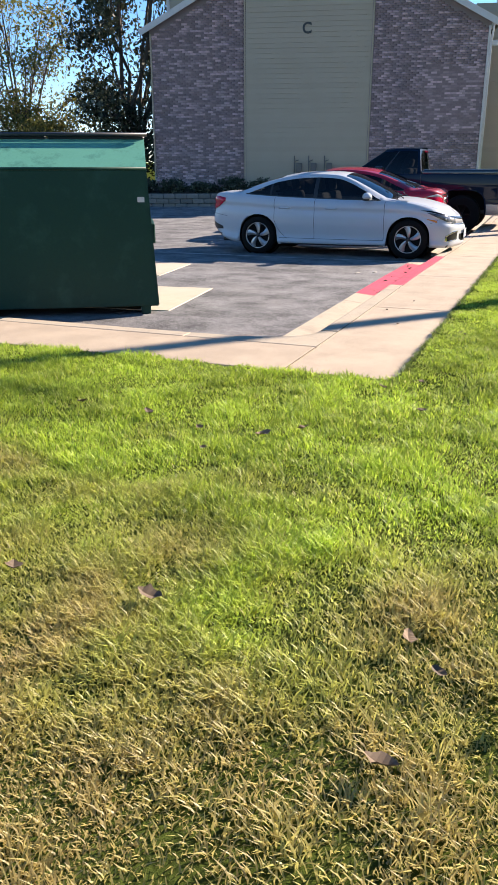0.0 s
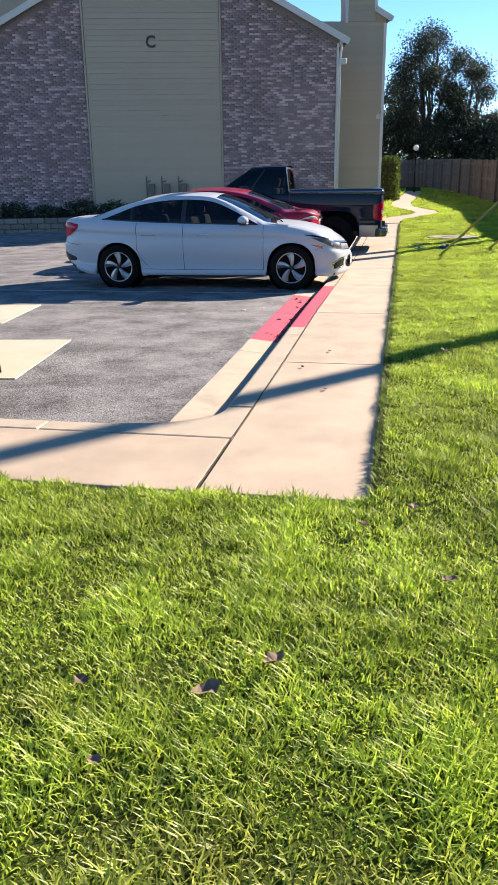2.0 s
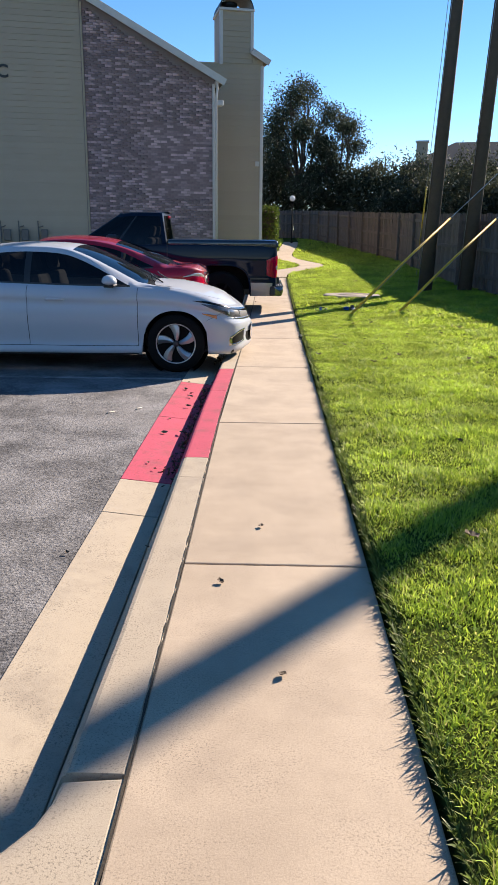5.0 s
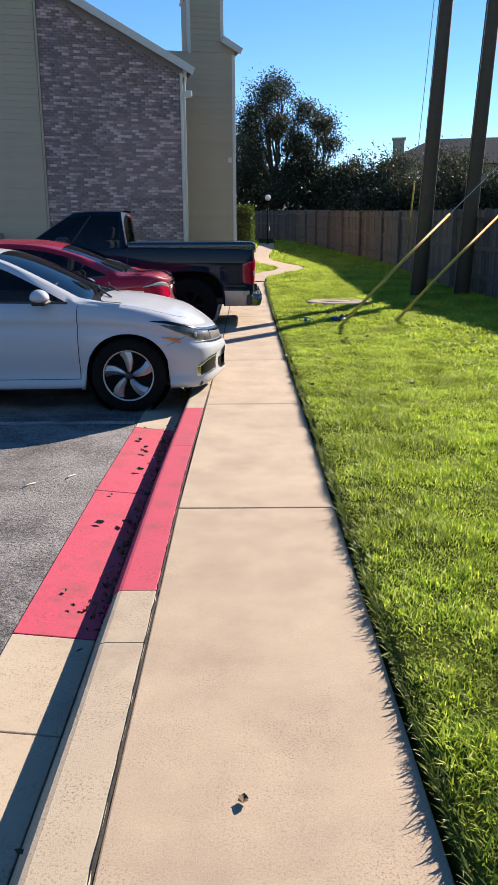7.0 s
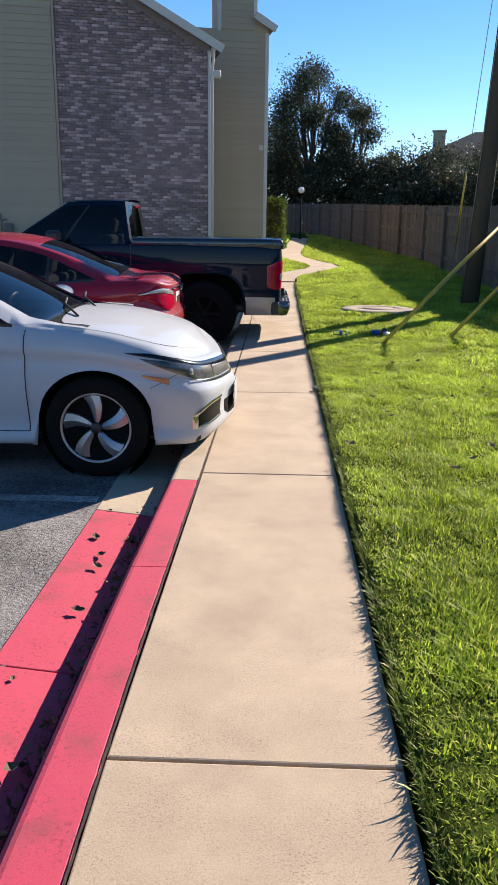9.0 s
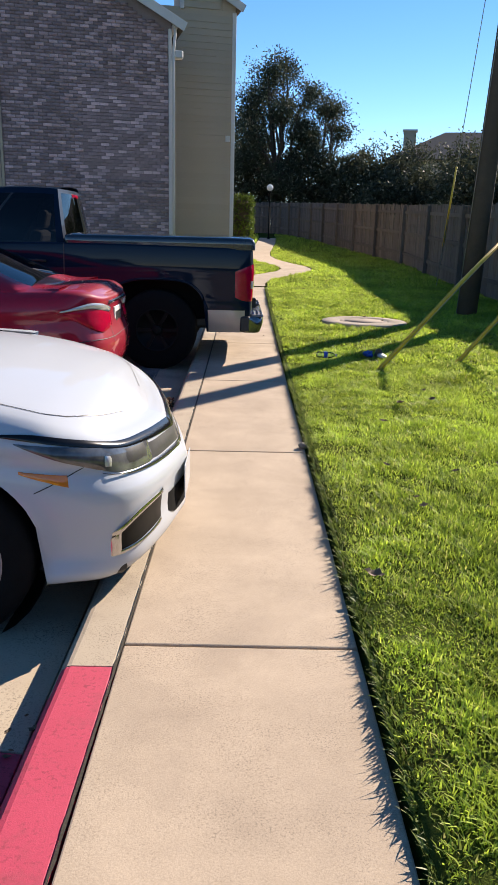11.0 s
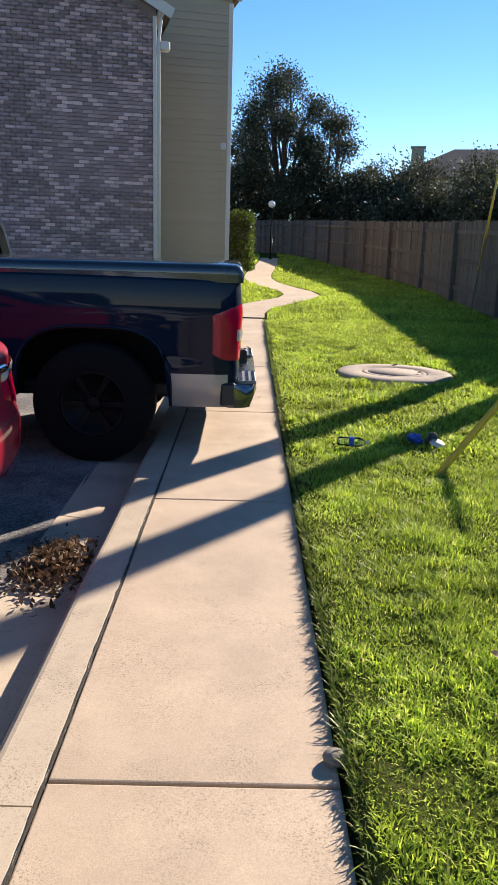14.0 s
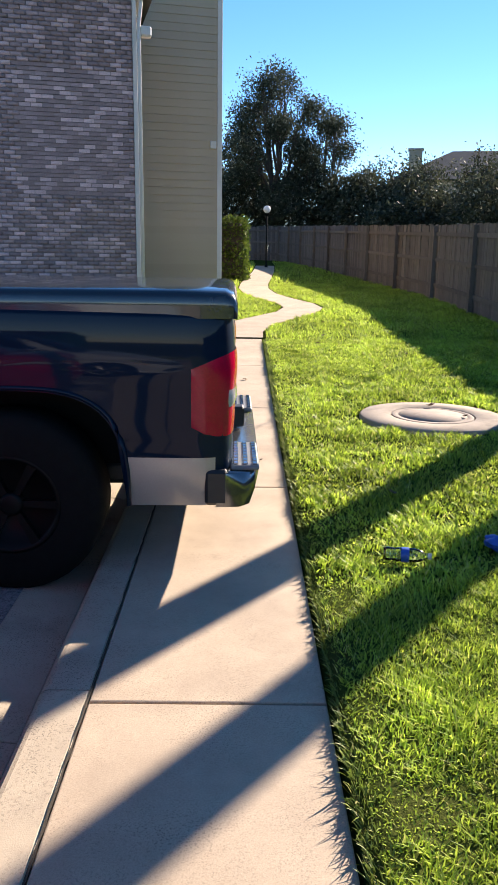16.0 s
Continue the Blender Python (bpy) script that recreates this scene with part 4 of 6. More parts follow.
def greenhouse(parent, body, paint, glass, lift=0.0):
    """A sedan's roof, pillars and panes, by stations along the car. lift raises the roof."""
    zc = [(-2.02, 0.99), (-1.85, 1.075), (-1.6, 1.165), (-1.3, 1.27), (-1.0, 1.352), (-0.7, 1.398), (-0.35, 1.415), (-0.1, 1.41), (0.15, 1.385), (0.35, 1.325), (0.6, 1.22), (0.9, 1.075), (1.12, 0.962), (1.3, 0.86)]
    zr = [(-2.02, 0.94), (-1.7, 1.065), (-1.4, 1.175), (-1.1, 1.262), (-0.8, 1.322), (-0.5, 1.352), (-0.2, 1.356), (0.1, 1.33), (0.3, 1.265), (0.55, 1.15), (0.8, 1.025), (1.0, 0.925), (1.3, 0.78)]
    yr = [(-2.02, 0.74), (-1.6, 0.69), (-1.2, 0.63), (-0.8, 0.59), (-0.3, 0.58), (0.2, 0.605), (0.6, 0.68), (1.0, 0.765), (1.3, 0.82)]
    def up(z):
        return z + lift * max(0.0, (z - 0.95) / 0.46)
    marks = [-2.02, -1.80, -1.62, -1.14, -1.105, -1.0, -0.335, -0.265, 0.17, 0.85, 1.14, 1.30]
    xs_ = sorted({round(m, 4) for m in marks} | {round(-2.02 + 3.32 * k / 70, 4) for k in range(71)})
    def side(x, v):
        s = body.s_of(x)
        foot = body.at(s, 1.0)
        zb, ze = foot.z - 0.004, up(spline(zr, x))
        yb, ye = foot.y - 0.006, spline(yr, x)
        glo, ghi = zb + 0.022, ze - 0.05 - 0.03 * smooth01((-x - 1.0) / 0.5)
        ghi = max(glo + 0.0005, ghi)
        z = (zb, glo, glo + (ghi - glo) * 0.33, glo + (ghi - glo) * 0.67, ghi, max(ze, ghi + 0.0005))[v]
        f = (z - zb) / max(0.02, ze - zb)
        return Vector((x, yb + (ye - yb) * f + 0.028 * math.sin(math.pi * min(1, max(0, f))), z))
    def top(x, w):
        e = side(x, 5)
        c = max(e.z + 0.004, up(spline(zc, x)))
        return Vector((x, e.y * (1 - 2 * w), e.z + (c - e.z) * math.sin(math.pi * w) ** 0.75))
    groups = {}
    def quad(key, pts):
        bm = groups.setdefault(key, B())
        q = [bm.verts.new(p) for p in pts]
        bm.faces.new(q)
    ws = [0, 0.02, 0.05, 0.1, 0.18, 0.28, 0.4, 0.5, 0.6, 0.72, 0.82, 0.9, 0.95, 0.98, 1]
    for a, b in zip(xs_, xs_[1:]):
        m = (a + b) / 2
        for sg in (1, -1):
            for v in range(5):
                pts = [side(a, v), side(b, v), side(b, v + 1), side(a, v + 1)]
                pts = [Vector((p.x, p.y * sg, p.z)) for p in pts]
                if sg < 0:
                    pts = pts[::-1]
                key = "paint"
                if 1 <= v <= 3 and -1.62 < m < 0.86:
                    key = "pillar" + str(sg) if -0.335 < m < -0.265 or -1.14 < m < -1.105 or 0.62 < m < 0.66 else ("front" if m > -0.3 else "back" if m > -1.12 else "quarter") + str(sg)
                elif v == 0 and -1.6 < m < 0.84:
                    key = "pillar" + str(sg)
                quad(key, pts)
        for w0, w1 in zip(ws, ws[1:]):
            key = "paint"
            if 0.05 <= w0 and w1 <= 0.95:
                key = "screen" if 0.17 < m < 1.14 else "rear" if -1.80 < m < -1.0 else "cowl" if m > 1.14 else "paint"
            quad(key, [top(a, w0), top(b, w0), top(b, w1), top(a, w1)])
    names = {"paint": ("cabin_frame", paint), "pillar1": ("window_surround", M_BLACK), "pillar-1": ("window_surround", M_BLACK), "cowl": ("cowl", M_BLACK), "screen": ("windscreen", glass), "rear": ("rear_window", glass)}
    for key, bm in groups.items():
        bmesh.ops.remove_doubles(bm, verts=bm.verts, dist=0.001)
        bmesh.ops.recalc_face_normals(bm, faces=bm.faces)
        nm, mt = names.get(key, ("side_window", glass))
        ob = part(nm, bm, mt, parent, "", True)
        if mt is glass:
            ob.visible_shadow = False


def cabin(parent, lower, upper, paint, glass, split=(0.5,), dlo=(0.035, 0.955, 0.05, 0.9), shell_top=None, wb=0.80, wt=0.56, ztop=1.40, zend=(0.0, 0.0)):
    """Pillars, roof and panes. lower, upper: x of the front and rear edge at the belt and at the roof."""
    us = [0, dlo[0]]
    for k in split:
        us += [k - 0.016, k + 0.016]
    us += [dlo[1], 1.0]
    vs = [0, dlo[2], dlo[3], 1.0]
    def p(u, v, side):
        xb, xt = lower[0] + (lower[1] - lower[0]) * u, upper[0] + (upper[1] - upper[0]) * u
        zb = shell_top(xb) - 0.02
        zt = ztop + (zend[0] * (1 - u) ** 2 + zend[1] * u ** 2) - 0.035
        bulge = 0.03 * math.sin(math.pi * v)
        end = 1 - 0.10 * (abs(2 * u - 1) ** 4)
        return Vector((xb + (xt - xb) * v, side * ((wb + (wt - wb) * v) * end + bulge), zb + (zt - zb) * v))
    fr = B()
    def quad(bm, a, b, c, d, side=1):
        q = [bm.verts.new(x) for x in (a, b, c, d)]
        bm.faces.new(q if side > 0 else q[::-1])
    def sheet(bm, fn, a0, a1, b0, b1, na=4, nb=5):
        g = [[bm.verts.new(fn(a0 + (a1 - a0) * i / na, b0 + (b1 - b0) * j / nb)) for j in range(nb + 1)] for i in range(na + 1)]
        for r, s in zip(g, g[1:]):
            for j in range(nb):
                bm.faces.new((r[j], s[j], s[j + 1], r[j + 1]))
    for side in (1, -1):
        for i in range(len(us) - 1):
            for j in range(3):
                is_glass = j == 1 and i % 2 == 1
                if is_glass:
                    bm = B()
                    sheet(bm, lambda u, v: p(u, v, side), us[i], us[i + 1], vs[j], vs[j + 1])
                    ob = part("side_window", bm, glass, parent, "", True)
                    ob.visible_shadow = False
                elif j == 1 and 1 < i < len(us) - 2:
                    bm = B()
                    sheet(bm, lambda u, v: p(u, v, side), us[i], us[i + 1], vs[j], vs[j + 1], 2, 5)
                    part("door_pillar", bm, M_BLACK, parent)
                else:
                    sheet(fr, lambda u, v: p(u, v, side), us[i], us[i + 1], vs[j], vs[j + 1], 3, 3)
    for u, nm in ((0.0, "windscreen"), (1.0, "rear_window")):
        def q(w, v, bow=0.10 if u == 0 else -0.06):
            l, r = p(u, v, 1), p(u, v, -1)
            m = l.lerp(r, w)
            m.x += bow * math.sin(math.pi * w)
            return m
        bm = B()
        sheet(bm, q, 0.07, 0.93, 0.05, 0.93, 8, 5)
        ob = part(nm, bm, glass, parent, "", True)
        ob.visible_shadow = False
        for w0, w1, v0, v1 in ((0, 0.07, 0, 1), (0.93, 1, 0, 1), (0.07, 0.93, 0, 0.05), (0.07, 0.93, 0.93, 1)):
            sheet(fr, q, w0, w1, v0, v1, 4, 4)
    def roof(u, w):
        l, r = p(u, 1, 1), p(u, 1, -1)
        m = l.lerp(r, w)
        m.z += 0.035 * math.sin(math.pi * w) ** 0.7
        m.x += (0.10 * (1 - u) - 0.06 * u) * math.sin(math.pi * w)
        return m
    sheet(fr, roof, 0, 1, 0, 1, 8, 8)
    bmesh.ops.remove_doubles(fr, verts=fr.verts, dist=0.004)
    bmesh.ops.recalc_face_normals(fr, faces=fr.faces)
    return part("cabin_frame", fr, paint, parent, "", paint is not M_NAVY)


def wheel(parent, x, y, r, width, out, spokes, rim_mat, spoke_mat, name="wheel", twin=True, rim_r=0.66):
    """A tyre, a rim and its spokes; out: +1 or -1, the side that faces away from the car."""
    m = pose(x, y, r, -90 * out, 0, 0)
    bm = revolve(B(), [(r * rim_r, -width / 2), (r * 0.82, -width / 2 - 0.006), (r * 0.95, -width / 2 + 0.012), (r, -width / 2 + 0.04), (r, width / 2 - 0.04), (r * 0.95, width / 2 - 0.012), (r * 0.82, width / 2 + 0.006), (r * rim_r, width / 2)], 40, m)
    w = part(name, bm, M_RUBBER, parent)
    bm = revolve(B(), [(r * rim_r + 0.002, -width / 2 + 0.01), (r * rim_r + 0.002, width / 2 - 0.004), (r * rim_r - 0.02, width / 2 - 0.004), (r * rim_r - 0.03, width / 2 - 0.05), (0.05, width / 2 - 0.07), (0.001, width / 2 - 0.07)], 40, m)
    part("rim", bm, rim_mat, w)
    for k in range(spokes):
        a = 360 / spokes * k
        bm = B()
        for da in ((-7, 7) if twin else (0,)):
            vs = []
            for rr, half, z in ((0.045, 0.013, width / 2 - 0.025), (r * rim_r - 0.012, 0.022, width / 2 - 0.012)):
                for sgn in (-1, 1):
                    for dz in (0, -0.035):
                        ang = radians(a + da * (rr / r) * 1.8)
                        vs.append(bm.verts.new((rr * math.cos(ang) - sgn * half * math.sin(ang), rr * math.sin(ang) + sgn * half * math.cos(ang), z + dz)))
            for f in ((0, 4, 6, 2), (0, 1, 5, 4), (2, 6, 7, 3), (0, 2, 3, 1), (4, 5, 7, 6)):
                bm.faces.new([vs[i] for i in f])
        bmesh.ops.transform(bm, matrix=m, verts=bm.verts)
        part("spoke", bm, spoke_mat, w)
    bm = revolve(B(), [(0.055, width / 2 - 0.06), (0.055, width / 2 - 0.018), (0.04, width / 2 - 0.01), (0.001, width / 2 - 0.01)], 20, m)
    part("hub", bm, rim_mat, w)
    return w


def seats(parent, xs_, width, z):
    for x in xs_:
        for y in (-width / 2, width / 2):
            bm = box(B(), x - 0.26, x + 0.26, y - 0.25, y + 0.25, z, z + 0.16, 0.05, None, 2)
            box(bm, -0.07, 0.07, y - 0.24, y + 0.24, 0, 0.60, 0.05, pose(x - 0.25, 0, z + 0.12, 0, -14, 0), 2)
            box(bm, -0.05, 0.05, y - 0.13, y + 0.13, 0.62, 0.82, 0.04, pose(x - 0.25, 0, z + 0.12, 0, -14, 0), 2)
            part("seat", bm, M_SEAT, parent)


def blade_wheel(parent, x, y, r, width, out):
    """A tyre with a black-pocketed alloy of five swept silver blades."""
    m = pose(x, y, r, -90 * out, 0, 0)
    rr, h = r * 0.69, width / 2
    w = part("wheel", revolve(B(), [(rr - 0.01, -h), (r * 0.82, -h - 0.006), (r * 0.95, -h + 0.012), (r, -h + 0.04), (r, h - 0.04), (r * 0.95, h - 0.012), (r * 0.82, h + 0.006), (rr + 0.004, h + 0.002), (rr - 0.004, h - 0.008)], 44, m), M_RUBBER, parent)
    part("rim", revolve(B(), [(rr + 0.002, h - 0.004), (rr - 0.008, h - 0.001), (rr - 0.014, h - 0.012)], 44, m), M_ALLOY, w, "silver rim edge")
    part("rim_barrel", revolve(B(), [(rr - 0.012, h - 0.010), (rr - 0.03, h - 0.05), (0.06, h - 0.06), (0.001, h - 0.06)], 44, m), M_MATTE, w)
    for k in range(5):
        a0 = radians(72 * k + 12)
        bm = B()
        rows = []
        for i in range(7):
            f = i / 6
            rad = 0.03 + (rr - 0.045) * f
            sweep = 0.24 * f * f
            half = 0.018 + 0.042 * f
            z = h - 0.022 + 0.006 * math.sin(math.pi * f)
            row = []
            for q, dz in ((-1.0, -0.03), (-0.9, 0.0), (0.0, 0.006), (0.9, -0.012), (1.0, -0.03)):
                ang = a0 + sweep + q * half / max(rad, 0.05)
                row.append(bm.verts.new((rad * math.cos(ang), rad * math.sin(ang), z + dz)))
            rows.append(row)
        for p, q in zip(rows, rows[1:]):
            for i in range(4):
                bm.faces.new((p[i], q[i], q[i + 1], p[i + 1]))
        bmesh.ops.recalc_face_normals(bm, faces=bm.faces)
        bmesh.ops.transform(bm, matrix=m, verts=bm.verts)
        part("spoke", bm, M_ALLOY, w)
    part("hub", revolve(B(), [(0.036, h - 0.05), (0.036, h - 0.012), (0.03, h - 0.006), (0.001, h - 0.006)], 20, m), M_BLACK, w)
    return w


def sedan(name, label, m, paint, rear_style, group, roof=1.42):
    car = thing(name, label, "car", m, group)
    white = rear_style == "white"
    fx, rx = 2.18, -2.36
    outline = [(rx, 0), (rx + 0.01, 0.40), (rx + 0.08, 0.66), (rx + 0.26, 0.81), (rx + 0.6, 0.88), (-1.0, 0.90), (0.0, 0.90), (1.0, 0.90), (1.60, 0.885), (1.87, 0.81), (2.03, 0.65), (2.12, 0.36), (fx, 0)]
    top = [(rx, 1.0), (-2.25, 1.04), (-2.0, 1.045), (-1.6, 1.025), (-1.0, 0.99), (0, 0.955), (0.8, 0.94), (1.1, 0.935), (1.4, 0.905), (1.68, 0.845), (1.9, 0.785), (2.05, 0.74), (fx, 0.70)]
    sill = [(rx, 0.34), (rx + 0.3, 0.26), (-1.8, 0.20), (0, 0.185), (1.8, 0.20), (fx - 0.2, 0.19), (fx, 0.20)]
    flank = [(0, 0.075), (0.04, 0.026), (0.10, 0.018), (0.17, 0.046), (0.28, 0.036), (0.44, 0.010), (0.58, 0.002), (0.68, 0.010), (0.77, 0.022), (0.81, 0.004), (0.88, 0.012), (0.95, 0.04), (1.0, 0.085)]
    nose = [(0, 0.05), (0.08, 0.012), (0.18, 0.004), (0.3, 0.012), (0.48, 0.004), (0.62, 0.0), (0.70, 0.035), (0.80, 0.055), (0.90, 0.075), (0.96, 0.11), (1.0, 0.17)]
    tail = [(0, 0.12), (0.15, 0.03), (0.35, 0.0), (0.5, 0.004), (0.58, 0.025), (0.78, 0.05), (0.92, 0.045), (0.97, 0.05), (1.0, 0.085)]
    body = Shell(outline, 190, sill, top, [(1.36, 0.325), (-1.34, 0.325)], 0.365, flank, 0.055, nose, tail, (-2.0, 1.72), 2.15, (-1.72, 1.0))
    skin = body.build("body", paint, car).evaluated_get(bpy.context.evaluated_depsgraph_get())
    greenhouse(car, body, paint, M_GLASS, roof - 1.42)
    part("interior", box(B(), -1.7, 1.0, -0.72, 0.72, 0.22, 0.55, 0.03), M_BLACK, car)
    part("parcel_shelf", box(B(), -1.75, -1.05, -0.72, 0.72, 0.90, 0.96, 0.02), M_BLACK, car)
    part("underbody", box(B(), -2.1, 2.0, -0.70, 0.70, 0.20, 0.26, 0.02), M_BLACK, car)
    part("dashboard", box(B(), 0.50, 1.12, -0.70, 0.70, 0.74, 0.90, 0.05), M_BLACK, car)
    part("steering_wheel", revolve(B(), [(0.165 + 0.016 * math.cos(a), 0.016 * math.sin(a)) for a in [math.pi * k / 4 for k in range(9)]], 24, pose(0.42, 0.36, 0.90, 0, -65, 0)), M_BLACK, car)
    seats(car, (0.10, -0.62), 0.74, 0.36)
    for x in (1.36, -1.34):
        for s in (1, -1):
            blade_wheel(car, x, s * 0.785, 0.325, 0.205, s)
            part("wheel_well", revolve(B(), [(0.001, -0.16), (0.372, -0.16), (0.372, 0.07)], 28, pose(x, s * 0.74, 0.325, -90 * s, 0, 0)), M_MATTE, car)
    def t(x, z):
        return body.t_of(x, z)
    for s in (1, -1):
        # shut lines of the doors and the seam over the sill
        for x, low in ((0.93, 0.14), (-0.28, 0.14), (-1.03, 0.50)):
            u = body.s_of(x)
            body.patch("shut_line", M_BLACK, car, u - 0.0006, u + 0.0006, low, 0.985, s, 0.004, "", 1, 16)
        body.patch("shut_line", M_BLACK, car, body.s_of(-0.93), body.s_of(0.93), 0.136, 0.143, s, 0.003, "", 30, 1)
        body.patch("shut_line", M_BLACK, car, body.s_of(-1.03), body.s_of(-0.80), [(0, 0.50), (0.35, 0.30), (1, 0.136)], [(0, 0.515), (0.35, 0.315), (1, 0.145)], s, 0.004, "", 10, 1)
        for x in (0.02, -0.83):
            bm = tube(B(), [(x - 0.11, 0.0, 0), (x - 0.07, 0.035, 0.006), (x + 0.07, 0.035, 0.006), (x + 0.11, 0.0, 0)], [0.012, 0.015, 0.015, 0.012], 8)
            bmesh.ops.transform(bm, matrix=Matrix.Translation((0, 0.872 * s, 0.80)) @ Matrix.Diagonal((1, s, 1, 1)), verts=bm.verts)
            part("door_handle", bm, paint, car)
        # mirror: a painted cap over a black foot
        bm = B()
        bmesh.ops.create_uvsphere(bm, u_segments=20, v_segments=12, radius=1.0)
        for v in bm.verts:
            v.co = Vector((0.66 + 0.085 * v.co.x + (0.03 * v.co.y), s * (0.985 + 0.135 * v.co.y), 1.005 + (0.072 if v.co.z > 0 else 0.04) * v.co.z))
        mirror = part("door_mirror", bm, paint, car, "", True)
        bm = box(B(), 0.60, 0.72, 0.83, 1.06, 0.945, 0.98, 0.014)
        bmesh.ops.transform(bm, matrix=Matrix.Diagonal((1, s, 1, 1)), verts=bm.verts)
        part("mirror_foot", bm, M_BLACK, mirror)
        body.patch("sill_strip", M_BLACK, car, body.s_of(-0.9), body.s_of(0.95), 0.0, 0.03, s, 0.004, "", 8, 1)
        # nose: dark band over a swept lamp, amber marker, chromed fog bezel
        sl, sc = body.s_of(1.66), body.s_end(0.40)
        lamp = body.patch("head_lamp", M_HEAD, car, sl, sc, [(0, 0.865), (0.25, 0.80), (0.6, 0.745), (1, 0.735)], [(0, 0.87), (0.4, 0.905), (1, 0.90)], s, 0.008, "clear swept head lamp", 22, 5)
        body.patch("lamp_reflector", M_CLEAR, lamp, sl + (sc - sl) * 0.45, sl + (sc - sl) * 0.53, 0.79, 0.86, s, 0.014, "", 4, 2)
        body.patch("lamp_reflector", M_BLACK, lamp, sl + (sc - sl) * 0.62, sl + (sc - sl) * 0.96, 0.79, 0.89, s, 0.012, "dark lamp bowl", 6, 2)
        body.patch("lamp_brow", M_GLOSSBLACK, car, body.s_of(1.56), 0.9999, [(0, 0.885), (0.35, 0.905), (1, 0.86)], [(0, 0.89), (0.15, 0.935), (0.6, 0.945), (1, 0.94)], s, 0.009, "gloss black band over the lamps", 30, 3)
        body.patch("lamp_strip", M_DARKCHROME, car, sl + (sc - sl) * 0.45, 0.9999, [(0, 0.74), (0.5, 0.70), (1, 0.69)], [(0, 0.745), (0.5, 0.735), (1, 0.73)], s, 0.014, "silver strip below the grille", 16, 2)
        body.patch("grille", M_BLACK, car, sc, 0.9999, 0.735, 0.86, s, 0.006, "black grille", 8, 3)
        a, b = body.s_end(0.73), body.s_end(0.38)
        body.patch("fog_recess", M_WHEELBLACK, car, a, b, [(0, 0.20), (1, 0.26)], [(0, 0.32), (0.45, 0.43), (1, 0.47)], s, 0.004, "black fog lamp recess", 10, 4)
        body.patch("fog_trim", M_CHROME, car, a - 0.002, b, [(0, 0.30), (0.4, 0.425), (1, 0.475)], [(0, 0.34), (0.4, 0.47), (1, 0.505)], s, 0.016, "chrome strip", 12, 2)
        body.patch("fog_trim", M_CHROME, car, a - 0.003, a + (b - a) * 0.10, [(0, 0.175), (1, 0.195)], [(0, 0.30), (1, 0.36)], s, 0.012, "chrome strip", 4, 4)
        body.patch("fog_trim", M_CHROME, car, a - 0.002, b, [(0, 0.172), (1, 0.235)], [(0, 0.20), (1, 0.258)], s, 0.010, "chrome strip", 10, 2)
        body.patch("lower_intake", M_MATTE, car, body.s_end(0.31), 0.9999, [(0, 0.24), (0.3, 0.18), (1, 0.17)], 0.40, s, 0.005, "", 8, 3)
        u = body.s_of(1.74)
        body.patch("side_marker", M_AMBER, car, u - 0.014, u + 0.016, [(0, 0.70), (1, 0.655)], [(0, 0.715), (1, 0.725)], s, 0.008, "amber side marker", 8, 2)
        body.patch("bumper_line", M_BLACK, car, body.s_of(1.70), body.s_of(1.90), [(0, 0.60), (1, 0.80)], [(0, 0.607), (1, 0.807)], s, 0.003, "", 8, 1)
        if white:
            body.patch("tail_lamp", M_TAIL, car, body.s_end(0.50, False), body.s_of(-1.98), [(0, 0.62), (0.6, 0.66), (1, 0.83)], [(0, 0.90), (0.6, 0.93), (1, 0.90)], s, 0.03, "red tail lamp", 18, 5)
            body.patch("rear_vent", M_BLACK, car, body.s_end(0.60, False), body.s_of(-2.06), [(0, 0.10), (1, 0.2)], [(0, 0.34), (1, 0.26)], s, 0.008, "", 8, 4)
        else:
            s0, s1 = body.s_end(0.34, False), body.s_of(-2.06)
            body.patch("tail_lamp", M_TAIL, car, s0, s1, [(0, 0.66), (0.45, 0.60), (1, 0.78)], [(0, 0.79), (0.45, 0.83), (1, 0.80)], s, 0.018, "red tail lamp", 18, 5)
            body.patch("reverse_lamp", M_CLEAR, car, s0, s1 + 0.004, [(0, 0.80), (0.45, 0.835), (1, 0.815)], [(0, 0.86), (0.45, 0.90), (1, 0.825)], s, 0.020, "clear upper lamp glass", 18, 4)
        u = body.s_end(0.36 if not white else 0.52, False)
        body.patch("boot_line", M_BLACK, car, u - 0.0006, u + 0.0006, 0.46, 0.985, s, 0.004, "", 1, 10)
        body.patch("bumper_line", M_BLACK, car, 0.004, body.s_of(-1.95), 0.515, 0.522, s, 0.003, "", 20, 1)
        body.patch("diffuser", M_SILVER if not white else M_BLACK, car, 0.004, body.s_of(-2.05), 0.0, 0.10, s, 0.008, "", 14, 2)
        # hood shut line, a thin strip that follows the lamps round to the nose
        bm = B()
        prev = None
        u0, u1 = body.s_of(1.0), body.s_end(0.30)
        for k in range(61):
            u = u0 + (u1 - u0) * k / 60
            p, q = body.at(u, 1.0), body.at(u + 0.004, 1.0)
            d = (q - p).to_2d().normalized()
            row = []
            for w in (0.035 + 0.02 * math.sin(math.pi * k / 60), 0.040 + 0.02 * math.sin(math.pi * k / 60)):
                x, y = p.x - abs(d.y) * w, p.y - abs(d.x) * w
                hit, place, _, _ = skin.ray_cast((x, y, 2.0), (0, 0, -1))
                row.append(bm.verts.new((x, y, (place.z if hit else p.z) + 0.002)))
            for v in row:
                v.co.y *= s
            if prev:
                bm.faces.new((prev[0], prev[1], row[1], row[0]))
            prev = row
